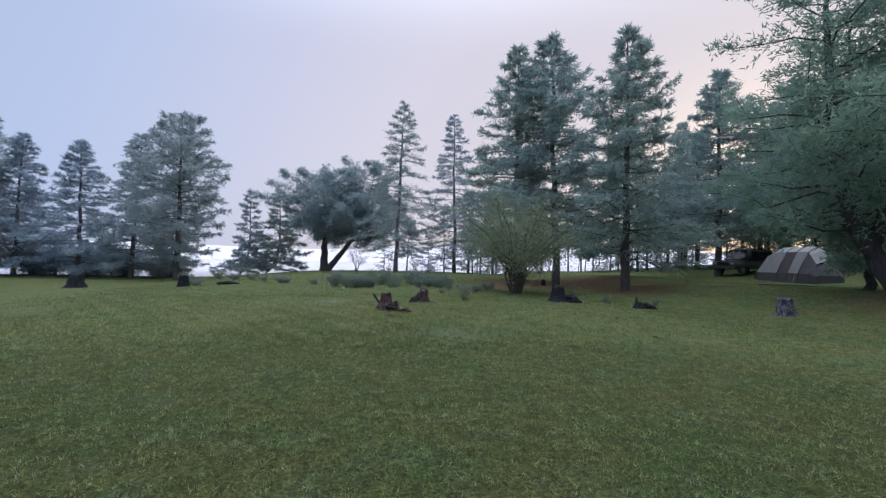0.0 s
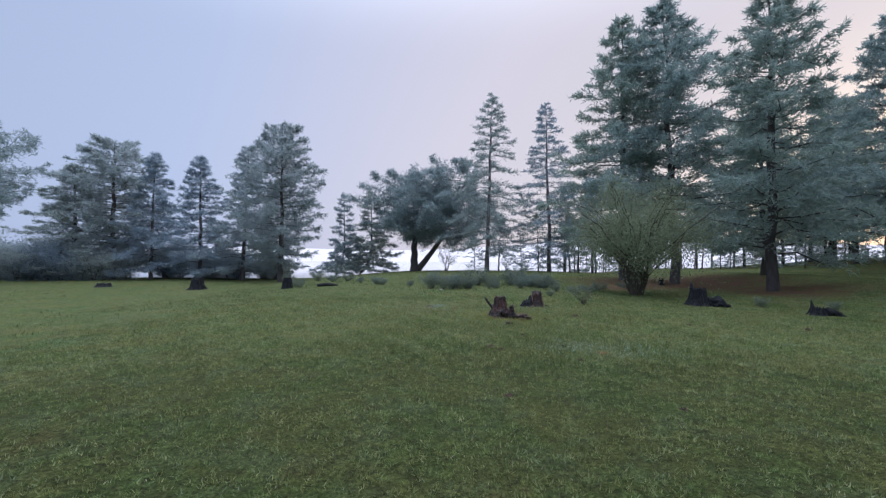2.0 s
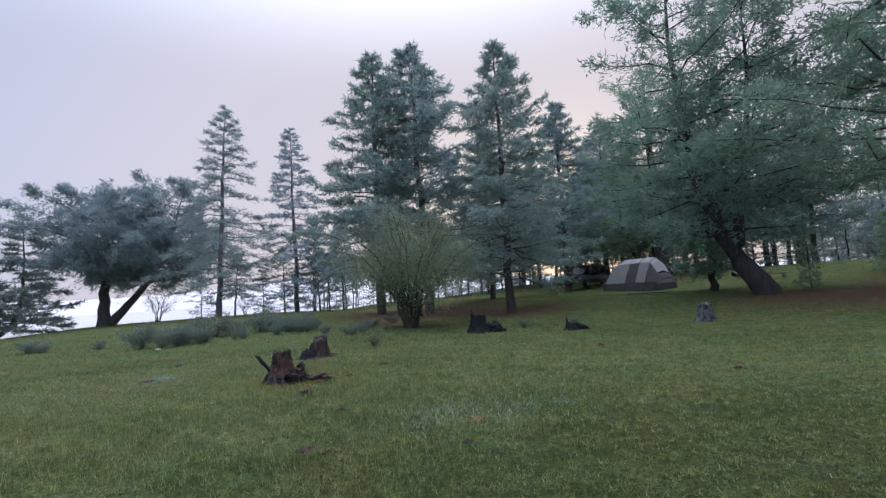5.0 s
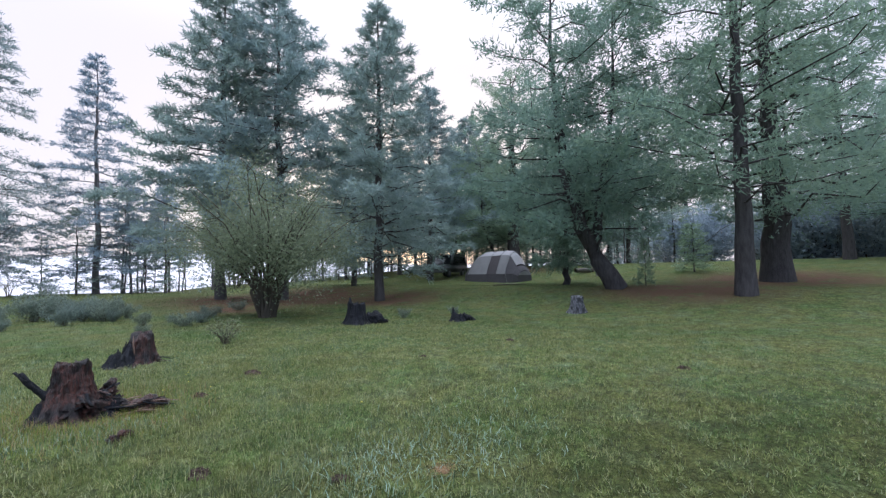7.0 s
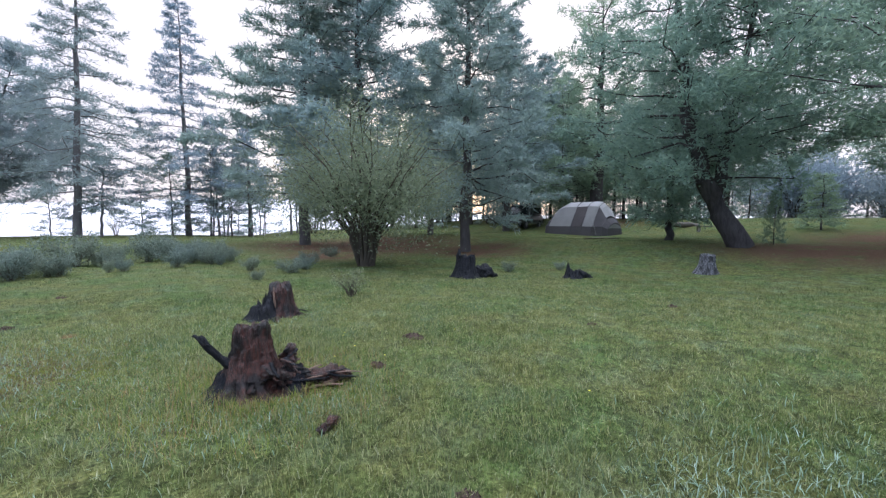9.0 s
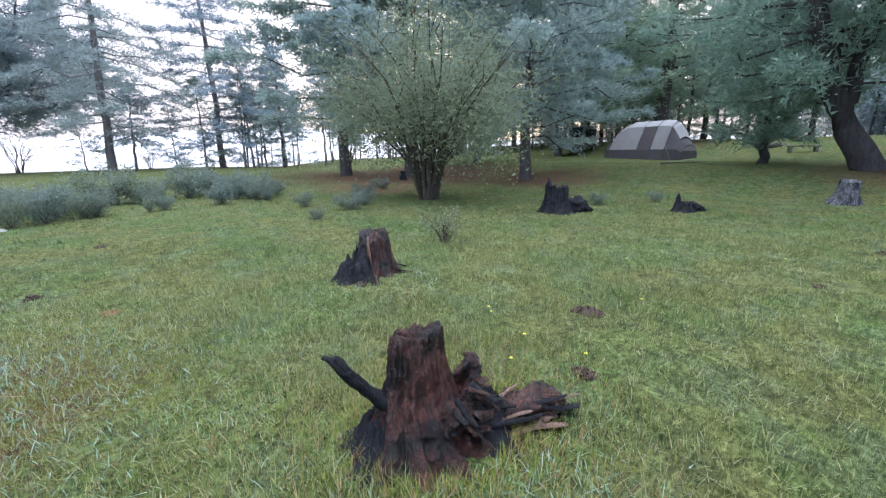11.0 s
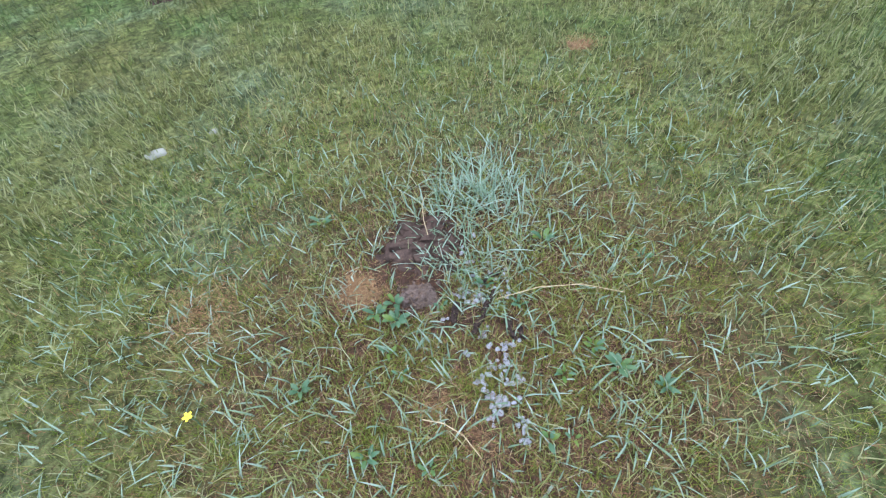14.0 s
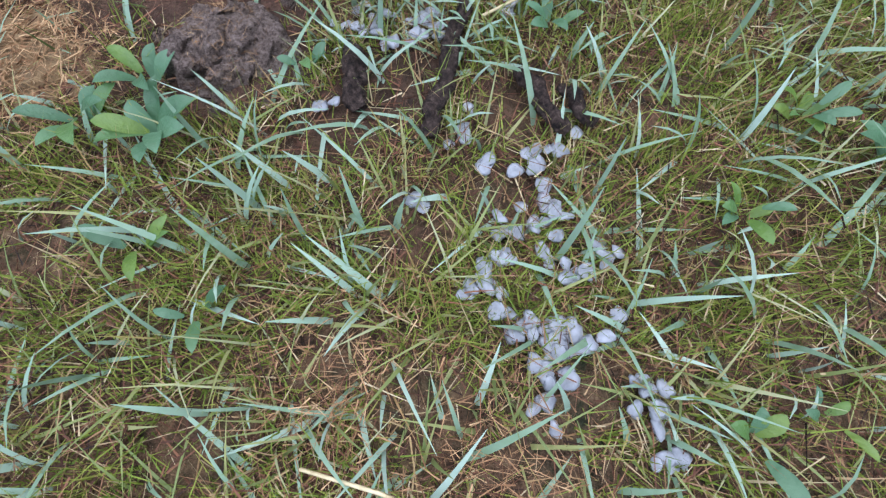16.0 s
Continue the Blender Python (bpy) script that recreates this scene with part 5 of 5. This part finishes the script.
def herb(x, y, seed, leaves=9, size=0.05, label="broad-leaved green meadow herb", lift=1.1):
    rng = np.random.default_rng(seed)
    ob = thing("meadow_herb", label, "plant", "broad-leaved herbs", at=stand(x, y, 0))
    for i in range(leaves):
        az = i * 2.4 + rng.normal(0, 0.2)
        l, w = size * rng.uniform(0.7, 1.15), size * rng.uniform(0.15, 0.25)
        bm = bmesh.new()
        n = 7
        ra = []
        for k in range(n):
            s = k / (n - 1)
            ww = w * math.sin(math.pi * min(1, 0.08 + 0.92 * s)) ** 0.7 * (0.999 - 0.9 * (s == 1))
            r = 0.006 + l * s
            zz = 0.01 + l * lift * (s - 0.55 * s * s) + (i % 3) * 0.008
            ra.append([bm.verts.new((r, -ww, zz + 0.35 * ww)), bm.verts.new((r, 0, zz)), bm.verts.new((r, ww, zz + 0.35 * ww))])
        for p, q in zip(ra, ra[1:]):
            bm.faces.new((p[0], p[1], q[1], q[0]))
            bm.faces.new((p[1], p[2], q[2], q[1]))
        part("leaf", mesh_bm("herb_leaf", bm, M_HERB, True), ob, at=pose(0, 0, 0, rng.uniform(-15, 15), 0, math.degrees(az)))
    return ob


for i, (x, y, n, s) in enumerate(((-0.928, 16.460, 9, 0.036), (-0.978, 16.498, 6, 0.036), (-0.922, 16.515, 5, 0.030), (-0.972, 16.374, 4, 0.026), (-0.948, 16.308, 3, 0.022), (-0.80, 16.470, 4, 0.018), (-0.655, 16.062, 4, 0.024), (-0.605, 16.052, 4, 0.016), (-0.461, 16.237, 9, 0.020),
                                  (-0.430, 16.170, 7, 0.034), (-0.592, 16.410, 5, 0.022), (-0.66, 16.50, 6, 0.024), (-0.56, 16.19, 6, 0.022), (-1.06, 16.14, 6, 0.028), (-0.93, 16.08, 5, 0.018), (-1.2, 16.34, 6, 0.03), (-0.44, 16.6, 7, 0.034), (-1.1, 16.9, 6, 0.034),
                                  (-0.35, 16.1, 7, 0.026), (-0.2, 16.45, 6, 0.024), (-1.5, 16.1, 6, 0.024))):
    herb(x, y, 200 + i, n, s)


def flower(x, y, seed, h=0.06):
    ob = thing("yellow_flower", "small yellow meadow flower on a thin stem", "flower", "yellow flowers", at=stand(x, y, seed * 50))
    s = Soup()
    s.tube([(0, 0, 0), (0.006, 0, h * 0.5), (0.004, 0.004, h)], [0.0018, 0.0015, 0.0012], 5)
    part("stem", s.mesh("flower_stem", M_HERB), ob)
    for i in range(5):
        bm = bmesh.new()
        vs = [bm.verts.new(p) for p in ((0, 0, 0), (0.007, -0.004, 0.003), (0.012, -0.003, 0.004), (0.012, 0.003, 0.004), (0.007, 0.004, 0.003))]
        bm.faces.new(vs)
        part("petal", mesh_bm("petal", bm, M_PETAL), ob, at=pose(0.004, 0.004, h, 0, 0, i * 72))


for i, (x, y) in enumerate(((-1.45, 16.33), (2.45, 15.33), (2.52, 15.42), (2.3, 14.9), (1.95, 14.75), (2.35, 14.45), (3.6, 14.6), (6.3, 14.0), (4.9, 15.3), (3.1, 12.6))):
    flower(x, y, i + 1)
for i, (x, y, w, l) in enumerate(((-0.862, 16.128, -45, 0.16), (-0.48, 16.40, -14, 0.34), (-0.76, 16.80, 82, 0.2))):
    s = Soup()
    s.tube([(-l / 2, 0, 0.02), (-l / 6, 0.01, 0.05), (l / 6, 0.008, 0.055), (l / 2, -0.01, 0.03)], [0.0013, 0.0013, 0.0012, 0.0008], 5)
    thing("straw_stem", "dry pale straw stem lying over the grass", "straw", "dry straw stems", at=stand(x, y, w), mesh=s.mesh("straw", M_STRAW))

# ---- grass ----
rng = np.random.default_rng(10)
solid = [(1.15, 14.6, 0.33), (1.55, 14.35, 0.2), (2.62, 17.12, 0.36), (8.35, 18.45, 0.42), (10.85, 16.6, 0.3), (14.55, 14.05, 0.45), (-0.852, 16.526, 0.05), (-9.9, 28.1, 0.4), (7.9, 22.3, 0.35)]
brown = [(15.4, 24.0, 3.0), (20.0, 11.5, 3.5), (26.0, 8.0, 4.5), (13.5, 30.5, 6.0), (9.0, 26.5, 2.2)]


def scatter(n, x0, x1, y0, y1):
    x, y = rng.uniform(x0, x1, n), rng.uniform(y0, y1, n)
    keep = np.ones(n, bool)
    for cx, cy, r in solid:
        keep &= np.hypot(x - cx, y - cy) > r
    for cx, cy, r in brown:
        keep &= (np.hypot(x - cx, y - cy) / r + rng.normal(0, 0.25, n)) > 0.9
    # thin out towards the border
    edge = np.minimum(np.minimum(x - x0, x1 - x), np.minimum(y - y0, y1 - y))
    keep &= rng.random(n) < step(edge / 3.0 + 0.1) + (y - y0 < 0.4 * edge)
    return x[keep], y[keep]


def simple_blades(x, y, h, w, lean):
    """One-triangle blades for grass seen from standing height."""
    n = len(x)
    z = land(x, y) - 0.004
    az, tw = rng.uniform(0, 2 * math.pi, n), rng.uniform(0, math.pi, n)
    foot = np.stack([x, y, z], -1)
    side = np.stack([np.cos(tw), np.sin(tw), np.zeros(n)], -1) * (w / 2)[:, None]
    tip = foot + np.stack([np.cos(az) * lean * h, np.sin(az) * lean * h, h * np.sqrt(np.maximum(0.1, 1 - np.minimum(lean, 0.9) ** 2))], -1)
    v = np.stack([foot - side, foot + side, tip], 1).reshape(-1, 3)
    return v, np.arange(n * 3).reshape(-1, 3)


def tuft_factor(x, y):
    """Taller grass in loose drifts."""
    return 0.75 + 0.35 * np.sin(x * 2.1 + 1.3 * np.sin(y * 1.7)) * np.sin(y * 1.9 + 1.1 * np.sin(x * 1.3)) + 0.2 * np.sin(x * 7 + y * 5) + 0.35 * np.sin(x * 17 + 3 * np.sin(y * 13)) * np.sin(y * 19 + 2 * np.sin(x * 11))


meadow = Soup()
lush = Soup()
x, y = scatter(80000, -3.4, 5.2, 9.8, 18.8)
k0 = np.hypot(x + 0.8, y - 16.3) > 1.6
x, y = x[k0], y[k0]
k = len(x)
blade_soup(lush, rng, x, y, land(x, y) - 0.004, rng.uniform(0.04, 0.12, k) * tuft_factor(x, y), rng.uniform(0.0035, 0.0075, k), np.abs(rng.normal(0.45, 0.28, k)), 2)
thing("lush_grass", "longer bright green grass round the stumps", "grass", kind="stuff", mesh=lush.mesh("lush_grass", M_LUSH))
tx, ty = scatter(26000, -8, 11, 2.4, 20)
k0 = np.hypot(tx + 0.8, ty - 16.3) > 1.2
tx, ty = tx[k0], ty[k0]
tufts = Soup()
per = 9
x = np.repeat(tx, per) + rng.normal(0, 0.022, len(tx) * per)
y = np.repeat(ty, per) + rng.normal(0, 0.022, len(tx) * per)
v, f = simple_blades(x, y, np.repeat(rng.uniform(0.04, 0.09, len(tx)) * (0.55 + 0.45 * step((ty - 8) / 3)), per) * rng.uniform(0.6, 1.2, len(x)), rng.uniform(0.005, 0.011, len(x)), np.abs(rng.normal(0.6, 0.3, len(x))))
tufts.add(v, f)
thing("grass_tufts", "coarser bright dewy grass tufts in the meadow", "grass", kind="stuff", mesh=tufts.mesh("grass_tufts", M_LUSH))
tussocks = Soup()
tx, ty = scatter(15000, -6, 8, 1.8, 12)
x = np.repeat(tx, 7) + rng.normal(0, 0.03, len(tx) * 7)
y = np.repeat(ty, 7) + rng.normal(0, 0.03, len(tx) * 7)
v, f = simple_blades(x, y, np.repeat(rng.uniform(0.02, 0.055, len(tx)), 7) * rng.uniform(0.6, 1.2, len(x)), rng.uniform(0.008, 0.016, len(x)), np.abs(rng.normal(0.75, 0.2, len(x))))
tussocks.add(v, f)
thing("grass_tussocks", "coarse dewy grass tussocks in short meadow grass", "grass", kind="stuff", mesh=tussocks.mesh("grass_tussocks", M_TUSSOCK))
# dry and green grass standing round the foot of the near stump
ring = Soup()
a_ = rng.uniform(0, 2 * math.pi, 7000)
r_ = 0.30 + 0.75 * rng.random(7000) ** 1.6
x, y = 1.18 + r_ * np.cos(a_) * 1.15, 14.55 + r_ * np.sin(a_)
blade_soup(ring, rng, x, y, land(x, y) - 0.004, rng.uniform(0.05, 0.14, 7000), rng.uniform(0.0025, 0.005, 7000), np.abs(rng.normal(0.45, 0.25, 7000)), 3)
thing("stump_grass", "long straw and olive grass round the charred stump", "grass", kind="stuff", mesh=ring.mesh("stump_grass", M_FINE))
far_meadow = Soup()
for soup, n, x0, x1, y0, y1, w0, h0 in ((meadow, 420000, -9.5, 14, 2.6, 21.5, 0.0064, 0.052), (meadow, 130000, -3, 5, 9, 18, 0.0055, 0.065), (far_meadow, 110000, -16, 26, 17, 36, 0.014, 0.06),
                                        (far_meadow, 70000, -32, 14, 8, 50, 0.022, 0.06), (far_meadow, 50000, 10, 38, 0, 26, 0.018, 0.06)):
    x, y = scatter(n, x0, x1, y0, y1)
    away = (np.hypot(x + 0.8, y - 16.3) > 0.9 + rng.normal(0, 0.3, len(x)))
    x, y = x[away], y[away]
    k = len(x)
    v, f = simple_blades(x, y, h0 * rng.uniform(0.5, 1.3, k) * tuft_factor(x, y) * (0.6 + 0.4 * step((y - 8) / 3)), w0 * rng.uniform(0.6, 1.3, k), np.abs(rng.normal(0.35, 0.3, k)))
    soup.add(v, f)
thing("meadow_grass", "short dewy green meadow grass", "grass", kind="stuff", mesh=meadow.mesh("meadow_grass", M_GRASS))
thing("far_meadow_grass", "pale dewy meadow grass towards the lake", "grass", kind="stuff", mesh=far_meadow.mesh("far_meadow_grass", M_FARGRASS))

bare_spots = [(-0.852, 16.526, 0.055), (-0.735, 16.141, 0.022), (-0.786, 16.301, 0.025), (-0.714, 16.292, 0.022), (-0.817, 16.408, 0.026), (-0.874, 16.243, 0.022), (-0.835, 16.180, 0.028), (-0.790, 16.115, 0.026),
              (-0.650, 16.36, 0.03), (-0.74, 16.42, 0.035), (-0.90, 16.66, 0.06), (-0.72, 16.68, 0.05), (-0.55, 16.30, 0.022), (-0.98, 16.23, 0.024), (-1.04, 16.42, 0.025)]


def uncovered(x, y, share):
    """False where the earth lies bare, but for a share of the blades."""
    keep = np.ones(len(x), bool)
    for cx, cy, r_ in bare_spots:
        keep &= (np.hypot((x - cx) * 0.85, y - cy) > r_ * rng.uniform(1.0, 1.6, len(x))) | (rng.random(len(x)) < share)
    return keep & (np.hypot(x + 0.852, y - 16.526) > 0.048)


fine = Soup()
r = 1.6 * rng.random(42000) ** 0.74
a = rng.uniform(0, 2 * math.pi, len(r))
x, y = -0.78 + r * np.cos(a), 16.3 + r * np.sin(a)
k0 = uncovered(x, y, 0.12)
k0 &= (np.hypot(x + 0.80, y - 16.72) > 0.16) | (rng.random(len(x)) < 0.25)
k0 &= (np.hypot(x + 1.01, y - 16.60) > 0.07) | (rng.random(len(x)) < 0.15)
x, y = x[k0], y[k0]
k = len(x)
blade_soup(fine, rng, x, y, land(x, y) - 0.003, rng.uniform(0.02, 0.06, k), rng.uniform(0.0010, 0.0023, k), np.abs(rng.normal(0.6, 0.3, k)), 2)
# bent green blades among the fine ones
r = 2.3 * rng.random(52000) ** 0.62
a = rng.uniform(0, 2 * math.pi, len(r))
x, y = -0.78 + r * np.cos(a), 16.3 + r * np.sin(a)
k0 = uncovered(x, y, 0.2) & ((np.hypot(x + 0.80, y - 16.72) > 0.13) | (rng.random(len(x)) < 0.3))
k0 &= (np.hypot(x + 0.78, y - 16.3) > 0.4) | (rng.random(len(x)) < 0.5)
k0 &= rng.random(len(x)) < 0.55 + 0.45 * np.sin(x * 9 + 2 * np.sin(y * 7)) * np.sin(y * 8 + 1.5 * np.sin(x * 6))
x, y = x[k0], y[k0]
k = len(x)
green = Soup()
blade_soup(green, rng, x, y, land(x, y) - 0.003, rng.uniform(0.03, 0.09, k), rng.uniform(0.002, 0.0048, k), np.abs(rng.normal(0.68, 0.25, k)), 3)
thing("green_grass", "bent green meadow grass blades", "grass", kind="stuff", mesh=green.mesh("green_grass", M_LUSH))
# dead stems and fibres lying flat under the blades, and cushions of yellow-green moss between them
def litter_soup(n, cx, cy, spread, l0, l1, w0, w1, z1, tilt):
    x, y = cx + rng.normal(0, spread, n), cy + rng.normal(0, spread, n)
    k0 = uncovered(x, y, 0.35)
    x, y = x[k0], y[k0]
    n = len(x)
    az = rng.uniform(0, 2 * math.pi, n)
    s = Soup()
    v, f = slivers(rng, np.stack([x, y, land(x, y) + rng.uniform(0.001, z1, n)], -1), unit(np.stack([np.cos(az), np.sin(az), rng.normal(0, tilt, n)], -1)), rng.uniform(l0, l1, n), rng.uniform(w0, w1, n))
    v[:, 2] = np.maximum(v[:, 2], land(v[:, 0], v[:, 1]) - 0.002)
    s.add(v, f)
    return s


thing("grass_thatch", "red-brown and straw coloured dead thatch under the grass", "thatch", kind="stuff", mesh=litter_soup(70000, -0.74, 16.40, 0.50, 0.012, 0.05, 0.0006, 0.0016, 0.012, 0.12).mesh("grass_thatch", M_THATCH))
for x_, y_, n_, r_ in ((-1.01, 16.60, 1500, 0.04), (-1.47, 16.66, 1600, 0.07), (-0.88, 16.22, 500, 0.03), (-0.80, 16.12, 500, 0.03), (0.2, 17.66, 700, 0.05), (2.52, 11.08, 900, 0.06)):
    thing("tan_fibres", "tan fibrous plant litter on bare earth", "plant litter", "tan plant litter", kind="stuff", mesh=litter_soup(int(n_ * 1.8), x_, y_, r_, 0.008, 0.03, 0.0005, 0.0012, 0.024, 0.3).mesh("tan_fibres", M_FIBRE))
moss = Soup()
mx, my = -0.75 + np.concatenate([rng.normal(0, 0.75, 700), rng.normal(0, 0.28, 320)]), 16.40 + np.concatenate([rng.normal(0, 0.65, 700), rng.normal(-0.12, 0.2, 320)])
x, y = np.repeat(mx, 90) + rng.normal(0, 0.024, 91800), np.repeat(my, 90) + rng.normal(0, 0.020, 91800)
k0 = uncovered(x, y, 0.05) & (np.hypot(x + 0.80, y - 16.70) > 0.15) & (np.hypot(x + 1.01, y - 16.60) > 0.07)
x, y = x[k0], y[k0]
v, f = simple_blades(x, y, rng.uniform(0.012, 0.035, len(x)), rng.uniform(0.0012, 0.0026, len(x)), np.abs(rng.normal(0.6, 0.3, len(x))))
moss.add(v, f)
thing("moss_cushions", "yellow-green mossy short grass cushions", "moss", kind="stuff", mesh=moss.mesh("moss_cushions", M_MOSS))
hair = Soup()
k = 420
a_, r_ = rng.uniform(0, 2 * math.pi, k), 0.05 * np.sqrt(rng.random(k))
v, f = slivers(rng, np.stack([r_ * np.cos(a_), r_ * np.sin(a_), 0.034 * (1 - (r_ / 0.052) ** 2) + 0.001], -1), unit(rng.normal(0, 1, (k, 3)) * [1, 1, 0.35] + [0, 0, 0.2]), rng.uniform(0.004, 0.013, k), rng.uniform(0.0003, 0.0007, k))
hair.add(v, f)
part("root_fibres", hair.mesh("root_fibres", M_FIBRE), clod, "fine pale root fibres")
crumb_mesh = mound_mesh("crumb", 133, 0.007, 0.006, M_CLOD, 9, 4, 0.4)
for i in range(16):
    az_ = rng.uniform(0, 2 * math.pi)
    part("crumb", crumb_mesh, clod, at=pose(rng.uniform(0.045, 0.075) * math.cos(az_), rng.uniform(0.045, 0.075) * math.sin(az_), 0.003, 0, 0, i * 50) @ Matrix.Scale(rng.uniform(0.5, 1.2), 4))
thing("fine_grass", "fine short olive and straw coloured grass", "grass", kind="stuff", mesh=fine.mesh("fine_grass", M_FINE))

blue = Soup()
for n, cx, cy, s, h0, w0 in ((5600, -0.78, 16.4, 0.95, 0.072, 0.0044), (420, -0.58, 16.86, 0.12, 0.12, 0.0042), (260, -0.68, 16.58, 0.12, 0.085, 0.0042), (26, -0.86, 16.30, 0.10, 0.085, 0.0055), (34, -0.60, 16.22, 0.12, 0.085, 0.0055),
                             (300, 0.5, 14.2, 0.35, 0.08, 0.005), (350, 1.25, 14.0, 0.3, 0.08, 0.005), (600, 3.1, 11.2, 0.5, 0.10, 0.006), (600, 2.2, 11.5, 0.4, 0.10, 0.006), (500, 2.4, 16.9, 0.5, 0.07, 0.005)):
    x, y = cx + rng.normal(0, s, n), cy + rng.normal(0, s * 0.8, n)
    k0 = uncovered(x, y, 0.5)
    for sx, sy, r_ in solid[:3]:
        k0 &= np.hypot(x - sx, y - sy) > r_
    x, y = x[k0], y[k0]
    k = len(x)
    blade_soup(blue, rng, x, y, land(x, y) - 0.004, h0 * rng.uniform(0.5, 1.3, k), w0 * rng.uniform(0.6, 1.25, k), np.abs(rng.normal(0.70, 0.26, k)), 4, 1.1)
thing("broad_grass", "broad blue-green dew-covered grass blades", "grass", kind="stuff", mesh=blue.mesh("broad_grass", M_BLUEGRASS))
